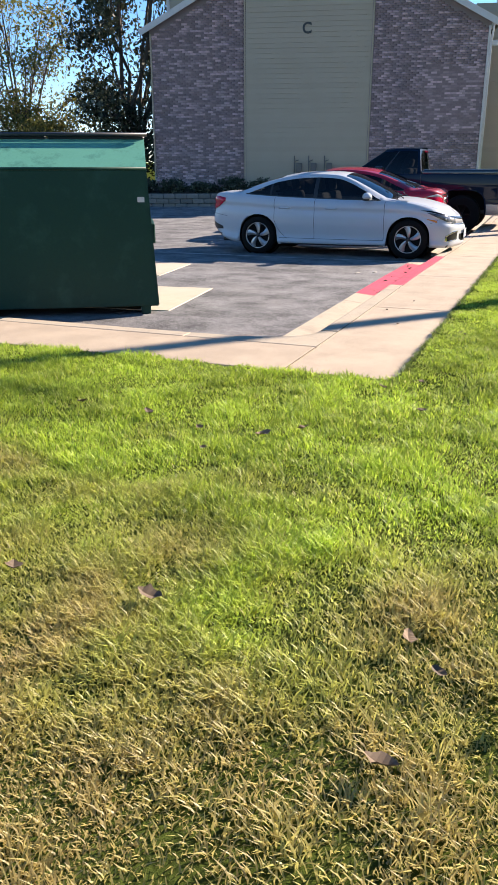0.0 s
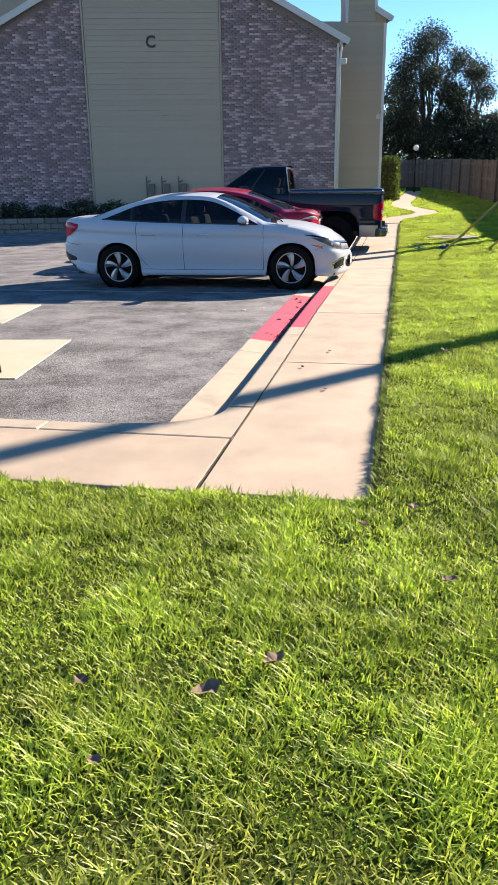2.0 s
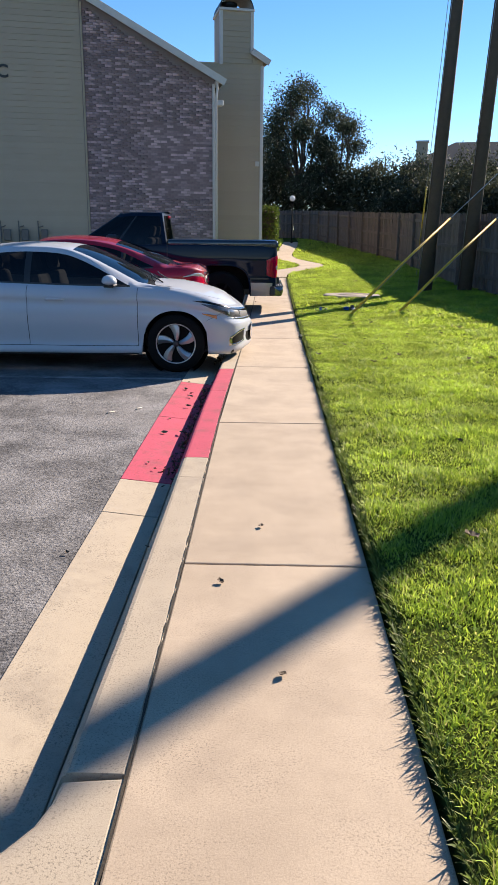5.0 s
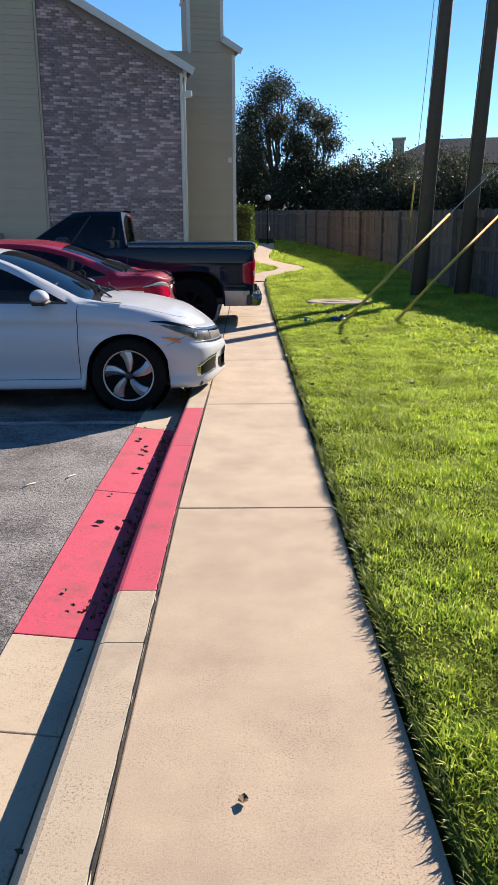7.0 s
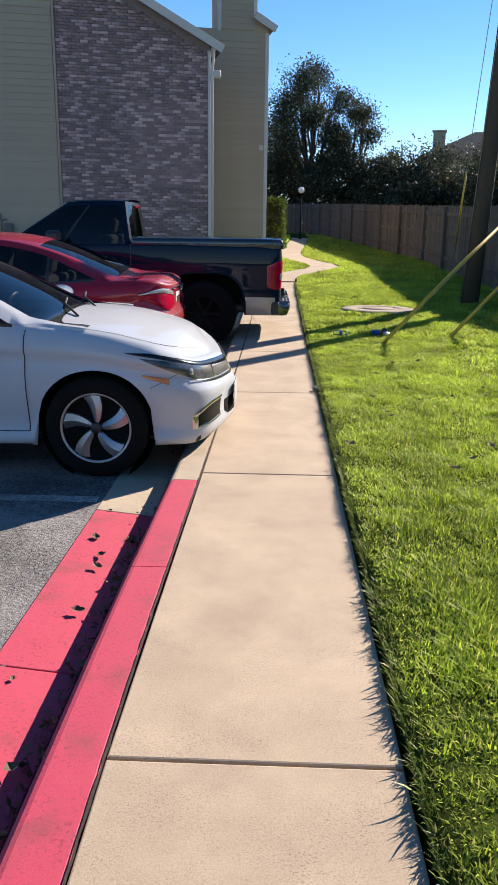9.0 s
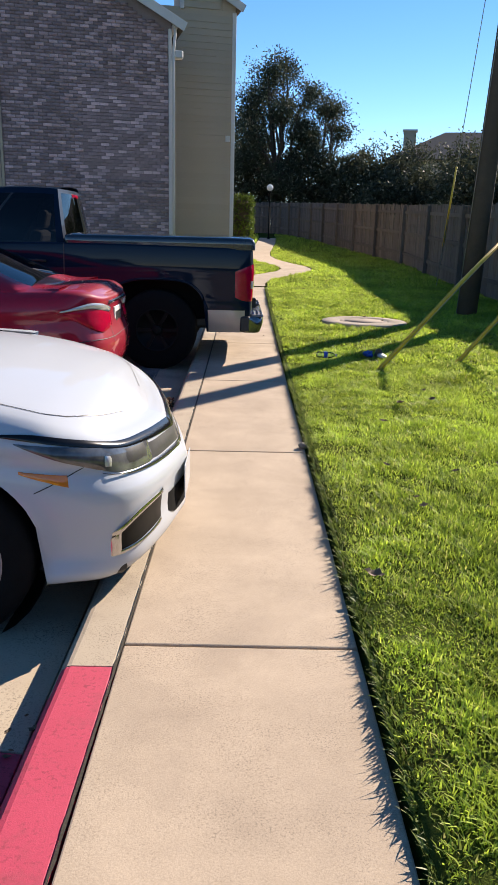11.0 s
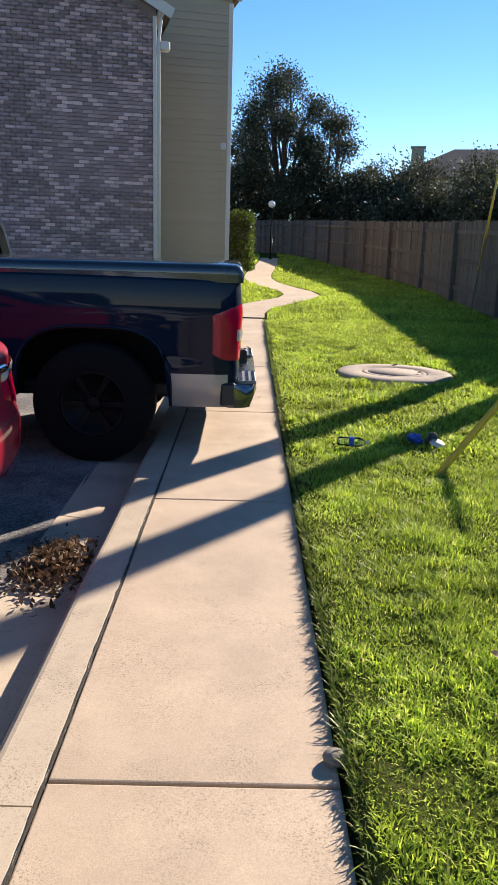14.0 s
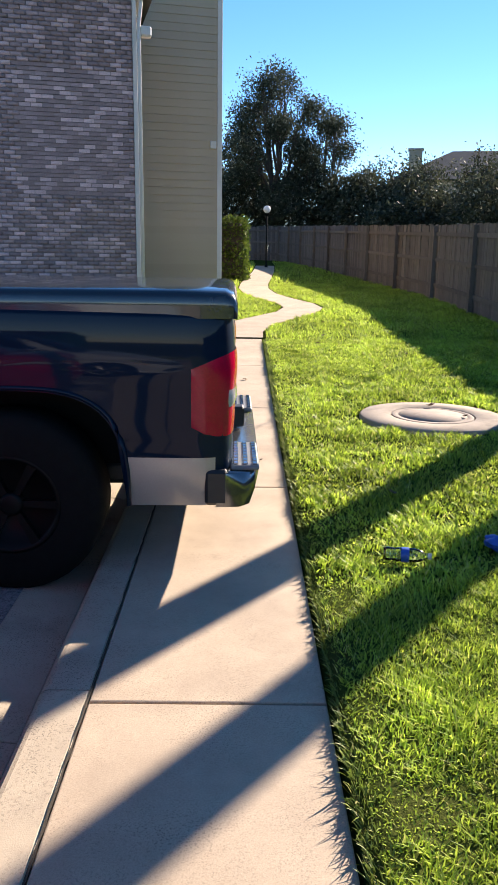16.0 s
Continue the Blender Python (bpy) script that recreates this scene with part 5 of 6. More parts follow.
        part("hood_line", bm, M_BLACK, car)
    for y in (-0.45, 0.10):
        part("wiper", tube(B(), [(1.17, y, 0.975), (1.02, y + 0.25, 1.03), (0.96, y + 0.52, 1.045)], [0.008] * 3, 6), M_BLACK, car)
    if white:
        part("front_plate", box(B(), fx + 0.001, fx + 0.006, -0.155, 0.155, 0.33, 0.48, 0.002), M_WHITE, car, "pale front licence plate")
    else:
        px = rx + 0.055
        rec = part("plate_recess", box(B(), px, px + 0.1, -0.33, 0.33, 0.70, 0.93, 0.01), M_BLACK, car, "dark licence plate recess")
        plate = part("licence_plate", box(B(), px - 0.014, px - 0.002, -0.155, 0.155, 0.735, 0.885, 0.004), M_TRIM, car, "white rear licence plate")
        for k in range(6):
            part("plate_mark", box(B(), px - 0.018, px - 0.0145, -0.125 + 0.043 * k, -0.10 + 0.043 * k, 0.77, 0.845), M_DARKMETAL, plate)
        part("boot_trim", box(B(), rx + 0.03, rx + 0.09, -0.36, 0.36, 0.93, 0.955, 0.008), M_CHROME, car, "chrome boot strip")
    return car


sedan("car", "white compact sedan with dark alloy wheels parked nose to kerb", pose(-2.055, 14.31, lot_z(0, 14.3)), M_WHITE, "white", "parked cars")
sedan("car", "deep red sedan parked with its tail to the kerb", pose(-2.98, 17.25, lot_z(0, 17.2), 0, 0, 180), M_CARRED, "red", "parked cars", 1.49)
M_PALE = mat("pale_car_paint", (0.36, 0.41, 0.47), (0.32, 0.37, 0.43), rough=0.3, metal=0.4, scale=2, coat=1.0)
sedan("car", "pale blue-grey sedan parked beyond the pickup truck", pose(-3.6, 23.4, lot_z(0, 23.4), 0, 0, 180), M_PALE, "red", "parked cars")


def pickup(m):
    car = thing("pickup_truck", "dark navy pickup truck with silver lower panels, tail over the sidewalk", "pickup truck", m, "parked cars")
    fx, rx = 3.35, -2.02
    outline = [(rx, 0), (rx, 0.6), (rx + 0.015, 0.90), (rx + 0.10, 0.985), (rx + 0.4, 1.0), (-0.6, 1.0), (0.0, 1.0), (1.5, 1.0), (fx - 0.3, 0.95), (fx - 0.06, 0.82), (fx, 0.5), (fx, 0)]
    top = [(rx, 1.31), (-0.1, 1.33), (1.6, 1.28), (fx - 0.3, 1.16), (fx, 1.08)]
    sill = [(rx, 0.42), (rx + 0.7, 0.42), (0, 0.40), (fx, 0.36)]
    inset = [(0, 0.05), (0.12, 0.02), (0.3, 0.008), (0.38, 0.012), (0.6, 0.006), (0.72, 0.0), (0.86, 0.004), (0.95, 0.010), (1.0, 0.016)]
    body = Shell(outline, 190, sill, top, [(-0.98, 0.43), (2.55, 0.43)], 0.535, inset, 0.012, None, None, (-1.9, 3.0), 3.2)
    body.build("body", M_NAVY, car)
    cabin(car, (1.75, 0.02), (0.90, 0.12), M_NAVY, M_GLASSD, (0.46,), (0.035, 0.955, 0.05, 0.9), lambda x: 1.31, 0.90, 0.66, 1.94, (-0.04, -0.02))
    part("interior", box(B(), 0.0, 1.6, -0.8, 0.8, 0.5, 0.9, 0.03), M_BLACK, car)
    seats(car, (0.75,), 0.8, 0.75)
    part("underbody", box(B(), -1.85, 3.0, -0.62, 0.62, 0.42, 0.55, 0.03), M_BLACK, car)
    for x in (-0.98, 2.55):
        for s in (1, -1):
            wheel(car, x, s * 0.86, 0.43, 0.29, s, 6, M_WHEELBLACK, M_WHEELBLACK, "wheel", False, 0.55)
            bm = box(B(), x - 0.62, x + 0.62, s * 0.60 - 0.01, s * 0.60 + 0.01, 0.45, 1.08)
            box(bm, x - 0.62, x + 0.62, s * 0.78 - 0.17, s * 0.78 + 0.17, 1.04, 1.07)
            for e in (-0.60, 0.60):
                box(bm, x + e - 0.015, x + e + 0.015, s * 0.78 - 0.17, s * 0.78 + 0.17, 0.45, 1.04)
            part("wheel_well", bm, M_MATTE, car)
            arc = []
            for k in range(29):
                dx = -0.55 * math.cos(math.pi * k / 28)
                arc.append((x + dx, s * 0.992, 0.43 + 0.55 * (1 - min(1.0, abs(dx) / 0.55) ** 3.2) ** (1 / 3.2)))
            part("arch_flare", tube(B(), arc, [0.012] * 29, 6), M_NAVY, car)
    for s in (1, -1):
        body.patch("lower_panel", M_SILVER, car, body.s_of(rx + 0.10), body.s_of(-1.50), 0.0, 0.27, s, 0.006, "silver lower panel", 6, 4)
        body.patch("lower_panel", M_SILVER, car, body.s_of(-0.44), body.s_of(2.0), 0.0, 0.27, s, 0.006, "silver lower panel", 10, 4)
        s0, s1 = 0.093, body.s_of(rx + 0.185)
        lamp = body.patch("tail_lamp", M_TAIL, car, s0, s1, [(0, 0.38), (0.8, 0.385), (1, 0.43)], [(0, 0.81), (0.6, 0.81), (1, 0.73)], s, 0.010, "tall red tail lamp", 8, 8)
        sr = body.s_of(rx + 0.07)
        body.patch("reverse_lamp", M_CLEAR, lamp, s0 + 0.004, sr, 0.53, 0.62, s, 0.018, "clear reverse lamp", 6, 3)
        for t0 in (0.46, 0.69):
            body.patch("lamp_rib", M_TAILD, lamp, s0 + 0.004, s1 - 0.002, t0, t0 + 0.012, s, 0.012, "", 8, 1)
        body.patch("bed_seam", M_BLACK, car, body.s_of(0.0) - 0.001, body.s_of(0.0) + 0.001, 0.05, 1.0, s, 0.003, "", 1, 10)
        body.patch("tailgate_seam", M_BLACK, car, s0 - 0.006, s0 - 0.005, 0.1, 0.98, s, 0.003, "", 1, 8)
        bm = box(B(), 0.86, 1.06, 1.0, 1.24, 1.25, 1.50, 0.05, None, 2)
        box(bm, 0.92, 1.0, 0.90, 1.02, 1.27, 1.32, 0.012)
        bmesh.ops.transform(bm, matrix=Matrix.Diagonal((1, s, 1, 1)), verts=bm.verts)
        part("door_mirror", bm, M_BLACK, car)
        bm = tube(B(), [(0.18, s * 1.01, 1.14), (0.22, s * 1.035, 1.145), (0.36, s * 1.035, 1.145), (0.40, s * 1.01, 1.14)], [0.014] * 4, 6)
        part("door_handle", bm, M_BLACK, car)
    half = [(0.983, 1.295), (0.984, 1.35), (0.985, 1.385), (0.972, 1.408), (0.945, 1.420), (0.70, 1.428), (0.35, 1.434)]
    prof = half + [(0.0, 1.436)] + [(-y, z) for y, z in half[::-1]]
    bm = B()
    rings = [[bm.verts.new((x, y * s, 1.295 + (z - 1.295) * f)) for y, z in prof] for x, s, f in ((rx + 0.002, 0.985, 0.0), (rx - 0.006, 0.988, 0.55), (rx + 0.012, 0.994, 0.86), (rx + 0.05, 1.0, 0.97), (rx + 0.25, 1.0, 1.0), (-0.06, 1.0, 1.0), (-0.02, 0.995, 0.93), (-0.02, 0.995, 0.0))]
    for r0, r1 in zip(rings, rings[1:]):
        for i in range(len(prof) - 1):
            bm.faces.new((r0[i], r0[i + 1], r1[i + 1], r1[i]))
    bmesh.ops.recalc_face_normals(bm, faces=bm.faces)
    part("bed_cover", bm, M_COVER, car, "glossy dark hard bed cover", True)
    # rear step bumper: chrome face with a black ribbed step pad
    bump = part("rear_bumper", B(), M_DARKCHROME, car, "chrome step bumper")
    bm = B()
    bar = [(-0.99, 0.17), (-0.985, 0.06), (-0.93, 0.01), (-0.6, -0.02), (0.6, -0.02), (0.93, 0.01), (0.985, 0.06), (0.99, 0.17)]
    lo = [bm.verts.new((rx - 0.08 + x, y, 0.425)) for y, x in bar]
    md = [bm.verts.new((rx - 0.105 + x, y, 0.50)) for y, x in bar]
    hi = [bm.verts.new((rx - 0.10 + x, y, 0.585)) for y, x in bar]
    inn = [bm.verts.new((rx + 0.03, y, 0.59)) for y, x in bar]
    for r, s in ((lo, md), (md, hi), (hi, inn)):
        for i in range(len(bar) - 1):
            bm.faces.new((r[i], r[i + 1], s[i + 1], s[i])).smooth = True
    bmesh.ops.recalc_face_normals(bm, faces=bm.faces)
    bm.to_mesh(bump.data)
    bm.free()
    for s in (1, -1):
        pad = part("step_pad", box(B(), rx - 0.115, rx + 0.02, s * 0.70 - 0.24, s * 0.70 + 0.24, 0.588, 0.612, 0.008), M_STEP, bump, "grey ribbed step pad")
        part("bumper_end", box(B(), rx + 0.03, rx + 0.14, s * 0.96 - 0.03, s * 0.96 + 0.03, 0.43, 0.60, 0.015), M_BLACK, bump)
        src = None
        for i in range(3):
            for j in range(8):
                c = pose(rx - 0.095 + 0.045 * i, s * 0.70 - 0.20 + 0.057 * j, 0.612)
                if src is None:
                    src = part("step_stud", box(B(), -0.012, 0.012, -0.018, 0.018, 0, 0.008, 0.003), M_CHROME, bump)
                    src.matrix_basis = c
                else:
                    share("step_stud", src, c, bump)
    part("tow_hitch", box(B(), rx - 0.055, rx + 0.1, -0.05, 0.05, 0.60, 0.72, 0.01), M_BLACK, car, "black tow hitch")
    part("exhaust", tube(B(), [(-1.7, -0.75, 0.40), (-1.95, -0.80, 0.38)], [0.04, 0.04], 10), M_DARKMETAL, car)
    part("brake_light", box(B(), 0.05, 0.09, -0.16, 0.16, 1.80, 1.85, 0.008), M_TAIL, car, "red high brake light")
    return car


M_COVER = mat("bed_cover_paint", (0.010, 0.018, 0.028), (0.008, 0.014, 0.021), rough=0.2, scale=3, coat=0.7, rvar=0.06, stain=(0.05, 0.05, 0.05), stain_scale=2.5, stain_amount=0.5)
M_STEP = mat("step_plastic", (0.20, 0.20, 0.20), (0.14, 0.14, 0.14), rough=0.5, scale=20, bump=0.1)
pickup(pose(-1.56, 20.21, lot_z(0, 20.2), 0, 0, 180.8))

# ---- refuse bin ----
bin_ = thing("dumpster", "dark green steel dumpster with black lids on a concrete pad", "dumpster", pose(-2.22, 7.28, -0.105, 0, 0, 30))
BW, BD = 1.95, 1.5
bm = B()
prof = [(0, 0.09), (0.0, 1.46), (0.45, 1.74), (BD, 1.30), (BD, 0.09)]
ls = [[bm.verts.new((x + (0.08 if x == 0 and z < 0.2 else 0), y, z)) for y, z in prof] for x in (-BW, 0)]
bm.faces.new(ls[0][::-1])
bm.faces.new(ls[1])
for i in (0, 2, 3, 4):
    j = (i + 1) % 5
    bm.faces.new((ls[0][i], ls[0][j], ls[1][j], ls[1][i]))
bmesh.ops.recalc_face_normals(bm, faces=bm.faces)
bmesh.ops.bevel(bm, geom=[e for e in bm.edges if abs(e.calc_length()) > 0.3], offset=0.012, segments=2, affect="EDGES")
part("body", bm, M_BIN_SHADE, bin_, "dark green steel body, its colour deepened for shade")
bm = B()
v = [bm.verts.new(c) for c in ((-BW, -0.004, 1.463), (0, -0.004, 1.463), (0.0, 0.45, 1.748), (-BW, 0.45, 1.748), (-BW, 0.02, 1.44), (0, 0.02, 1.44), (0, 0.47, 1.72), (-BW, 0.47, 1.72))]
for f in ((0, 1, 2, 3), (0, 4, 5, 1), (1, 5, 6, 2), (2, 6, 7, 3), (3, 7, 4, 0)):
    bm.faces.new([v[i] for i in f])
# the slope's green is brightened in its colour for the sun on it
part("sloped_panel", bm, M_BIN_SUN, bin_, "green sloped front panel, painted paler as if sunlit, streaked")
part("rim", tube(B(), [(-BW, 0.0, 1.46), (0.0, 0.0, 1.46)], [0.016, 0.016], 8), M_BIN_SHADE, bin_)
for k in range(2):
    x0 = -BW - 0.02 + k * (BW / 2 + 0.02)
    bm = box(B(), 0, BW / 2, 0, 1.15, 0, 0.045, 0.012, pose(x0, 0.43, 1.75, -20, 0, 0))
    for q in range(4):
        box(bm, 0.1 + 0.22 * q, 0.18 + 0.22 * q, 0.03, 1.1, 0.045, 0.07, 0.01, pose(x0, 0.43, 1.75, -20, 0, 0))
    part("lid", bm, M_BLACK, bin_, "black plastic lid")
part("lid_rod", tube(B(), [(-BW - 0.03, 0.42, 1.79), (0.03, 0.42, 1.79)], [0.02, 0.02], 8), M_BLACK, bin_)
for x in (-BW - 0.05, 0.0):
    part("fork_pocket", box(B(), x, x + 0.07, 0.15, 1.1, 0.72, 0.92, 0.01), M_BIN_SHADE, bin_)
for x in (-BW, -0.12):
    part("skid", box(B(), x + 0.01, x + 0.11, 0.05, BD - 0.05, 0.0, 0.09, 0.008), M_BIN_SHADE, bin_)
part("sticker", box(B(), -0.10, -0.03, -0.006, -0.002, 1.14, 1.19), M_TRIM, bin_, "small white sticker")

# ---- plants, far things and litter ----
def leaves(centres, radius, per, size, rng, flat=0.75):
    """Small two-sided leaf cards scattered in clumps: arrays of corners and faces."""
    n = len(centres) * per
    c = np.repeat(np.asarray(centres), per, axis=0) + rng.normal(0, 1, (n, 3)) * np.asarray(radius) * np.array([1, 1, flat])
    a, b = rng.normal(0, 1, (n, 3)), rng.normal(0, 1, (n, 3))
    a /= np.linalg.norm(a, axis=1, keepdims=True)
    b -= a * (a * b).sum(1, keepdims=True)
    b /= np.linalg.norm(b, axis=1, keepdims=True)
    s = size * rng.uniform(0.6, 1.35, (n, 1))
    v = np.stack([c - a * s, c + b * s * 0.45, c + a * s, c - b * s * 0.45], axis=1).reshape(-1, 3)
    return v, np.arange(n * 4).reshape(-1, 4)


def tree(name, label, x, y, z, height, rx, leaf, seed, subs=9, clumps=16, per=45, size=0.11, trunk_r=0.24, fork=0.25, low=0.2, clump=0.36, sub_r=0.28, bare=False):
    """A trunk, limbs to sub-crowns spread through an uneven crown, twigs to clumps of leaves."""
    rng, r = np.random.default_rng(seed), random.Random(seed)
    t = thing(name, label, "tree", pose(x, y, z - 0.1))
    bm, centres = B(), []
    top = Vector((r.uniform(-0.3, 0.3), r.uniform(-0.3, 0.3), height * fork))
    tube(bm, [(0, 0, 0), (top.x * 0.3, top.y * 0.2, height * fork * 0.5), tuple(top)], [trunk_r * 1.25, trunk_r, trunk_r * 0.85], 9, False)
    z0, z1 = height * low, height * 0.93
    def bend(a, b, r0, r1, seg, wob):
        pts = [a.lerp(b, k / 4) + Vector((r.gauss(0, wob), r.gauss(0, wob), r.gauss(0, wob) + wob * 1.2 * math.sin(math.pi * k / 4))) * (0 if k in (0, 4) else 1) for k in range(5)]
        tube(bm, pts, [r0 + (r1 - r0) * k / 4 for k in range(5)], seg, False)
        return pts
    for k in range(subs):
        ang = 2.4 * k + r.uniform(-0.5, 0.5)
        f = (k + 0.5) / subs
        zz = z0 + (z1 - z0) * (f if not bare else 0.75 + 0.25 * f)
        wide = rx * math.sqrt(max(0.1, 1 - (max(0.0, f - 0.35) / 0.68) ** 2)) * r.uniform(0.45, 0.85)
        c = Vector((top.x + wide * math.cos(ang), top.y + wide * math.sin(ang), zz))
        mid = bend(top, c, trunk_r * r.uniform(0.35, 0.6), trunk_r * 0.16, 6, 0.05 * height / 4)
        for q in range(clumps):
            d = Vector((r.gauss(0, 1), r.gauss(0, 1), r.gauss(0, 0.7))).normalized() * rx * sub_r * r.uniform(0.35, 1.15)
            e = c + d
            e.z = min(max(e.z, 0.6), height)
            bend(mid[r.choice((2, 3, 4))], e, trunk_r * 0.10, 0.012, 4, 0.07)
            centres.append(tuple(e))
    part("trunk", bm, M_BARK, t)
    if not bare:
        v, fc = leaves(centres, clump, per, size, rng)
        npmesh("crown", v, fc, leaf, t)
    return t


# trees past the board fence and beside the house
tree("oak_tree", "large dark evergreen oak with an uneven open crown behind the fence", 2.3, 63.0, 1.3, 11.0, 3.4, M_LEAF_OAK, 11, 17, 15, 120, 0.082, 0.30, 0.26, 0.22, 0.34, 0.27)
tree("oak_tree", "leaning dark evergreen oak beside the larger one", 5.5, 64.0, 1.3, 8.9, 2.9, M_LEAF_OAK, 18, 12, 15, 110, 0.082, 0.24, 0.26, 0.25, 0.34, 0.28)
tree("oak_tree", "dark evergreen oak with a broad crown past the house", -2.5, 68.0, 1.6, 8.8, 4.6, M_LEAF_OAK, 12, 10, 16, 80, 0.13, 0.26, 0.2, 0.1, 0.5, 0.32)
for i, (tx, ty, th, tr) in enumerate(((9.8, 62.0, 5.9, 3.6), (13.6, 58.0, 5.5, 3.6), (16.6, 53.0, 5.0, 3.6), (18.6, 47.0, 4.6, 3.6), (19.5, 40.0, 4.2, 3.4))):
    tree("oak_tree", "grey-green evergreen oak showing over the board fence", tx, ty, 1.0, th, tr, M_LEAF_OAK, 40 + i, 9, 14, 95, 0.10, 0.22, 0.18, 0.1, 0.5, 0.34)
tree("autumn_tree", "slender tree with thin yellow-green autumn foliage beyond the lot", -26.5, 38.0, 0.6, 10.6, 4.6, M_LEAF_THIN, 21, 13, 15, 42, 0.10, 0.16, 0.2, 0.3, 0.42, 0.30)
tree("dark_tree", "dense dark evergreen tree beside the brick house", -20.0, 38.5, 0.6, 13.0, 3.6, M_LEAF_OAK, 22, 13, 16, 80, 0.14, 0.26, 0.14, 0.08, 0.55, 0.36)
for i, (tx, ty, th, tr) in enumerate(((-25.0, 34.5, 4.2, 2.6), (-29.5, 36.0, 4.6, 2.8), (-21.5, 33.0, 3.2, 1.8))):
    tree("olive_tree", "low spreading tree with dry yellow-olive leaves beyond the lot", tx, ty, 0.4, th, tr, M_LEAF_THIN, 24 + i, 9, 14, 70, 0.085, 0.12, 0.12, 0.06, 0.36, 0.36)
tree("bare_tree", "thin leafless tree outside the fence casting its shadow on the walk", 9.3, 18.3, 0.0, 12.0, 1.8, M_LEAF_OAK, 31, 6, 5, 1, 0.1, 0.15, 0.80, 0.2, 0.4, 0.4, True)


def shrub(name, label, category, x, y, z, sx, sy, sz, leaf, seed, n, size, square=False):
    rng = np.random.default_rng(seed)
    t = thing(name, label, category, pose(x, y, z))
    if square:
        u = rng.uniform(-1, 1, (n, 3))
        k = rng.integers(0, 3, n)
        u[np.arange(n), k] = np.sign(u[np.arange(n), k]) * rng.uniform(0.9, 1.02, n)
    else:
        u = rng.normal(0, 1, (n, 3))
        u /= np.linalg.norm(u, axis=1, keepdims=True)
        u *= rng.uniform(0.55, 1.08, (n, 1))
    c = u * np.array([sx, sy, sz]) + np.array([0, 0, sz])
    v, f = leaves(c, 0.05, 1, size, rng)
    npmesh("foliage", v, f, leaf, t)
    bm = B()
    for k in range(5):
        tube(bm, [(0.1 * k * sx / 2 - 0.2 * sx, 0, -0.05), (rng.normal(0, 0.3) * sx, rng.normal(0, 0.3) * sy, sz * 1.3)], [0.03, 0.012], 5)
    if square:
        box(bm, -sx * 0.85, sx * 0.85, -sy * 0.85, sy * 0.85, 0.05, sz * 1.85, 0.1)
    part("core", bm, M_BARK, t)
    return t


shrub("hedge", "clipped square green hedge beside the siding wall", "hedge", -0.15, 42.2, rise(42.2) - 0.02, 0.75, 1.1, 0.98, M_LEAF_HEDGE, 41, 9000, 0.06, True)
for i, (x, y, w, h) in enumerate(((-24.5, 35.5, 1.6, 1.7), (-28.5, 35.5, 2.0, 1.6), (-21.8, 34.0, 1.2, 1.2), (-33.0, 38.0, 2.5, 2.0), (-19.0, 33.4, 1.2, 0.9))):
    shrub("bush", "rounded olive-green bush with dry tips beyond the lot", "bush", x, y, 0.45, w, w, h, M_LEAF_THIN if i != 2 else M_DRYGRASS, 50 + i, 3800, 0.10)
for i in range(9):
    m = BM @ Vector((-3.3 - 1.15 * i, -1.6, 0.42))
    shrub("shrub", "low dark shrub at the foot of the house wall", "shrub", m.x, m.y, m.z, 0.55, 0.5, 0.22 + 0.05 * (i % 3), M_LEAF_OAK, 70 + i, 900, 0.06)
for i in range(7):
    x, y = 6.5 + 1.7 * i, 52.0 - 2.6 * i + 3.0 * (i % 2)
    shrub("bush", "dark evergreen bush above the board fence", "bush", x + 2, y + 6, 1.0, 2.0, 1.6, 1.7 + 0.25 * (i % 3), M_LEAF_OAK, 90 + i, 5200, 0.12)
for i, (x, y) in enumerate(((-4.5, 65.0), (0.2, 64.0), (4.0, 63.0), (7.2, 62.0), (9.6, 60.0))):
    shrub("bush", "dark evergreen bush behind the far fence", "bush", x, y, 1.3, 2.5, 1.8, (2.1, 2.7, 2.6, 2.4, 2.1)[i], M_LEAF_OAK, 110 + i, 9000, 0.13)

# path lamp
lamp = thing("path_lamp", "black post lamp with a white globe beside the path", "path lamp", pose(1.5, 50.5, rise(50.5)))
part("post", tube(B(), [(0, 0, -0.05), (0, 0, 0.12), (0, 0, 0.14), (0, 0, 2.25)], [0.08, 0.07, 0.035, 0.03], 10), M_MATTE, lamp)
part("collar", revolve(B(), [(0.04, 2.2), (0.10, 2.25), (0.10, 2.30), (0.02, 2.31)], 14), M_MATTE, lamp)
bm = B()
bmesh.ops.create_uvsphere(bm, u_segments=20, v_segments=12, radius=0.16, matrix=Matrix.Translation((0, 0, 2.47)))
M_GLOBE = mat("globe_acrylic", (0.85, 0.85, 0.84), (0.8, 0.8, 0.79), rough=0.25, scale=4)
part("globe", bm, M_GLOBE, lamp, "white acrylic globe", True)

# far house over the fence
hs = thing("far_house", "dark-roofed house with a square chimney behind the trees", "house", pose(18.4, 76.0, -0.7, 0, 0, -12))
part("wall", box(B(), -6.5, 9, 0, 9, -1.5, 8.2), M_SIDING, hs)
bm = B()
v = [bm.verts.new(c) for c in ((-7, -0.6, 8.0), (9.6, -0.6, 8.0), (9.6, 4.5, 10.6), (-2.2, 4.5, 10.6), (-7, 9.6, 8.0), (9.6, 9.6, 8.0))]
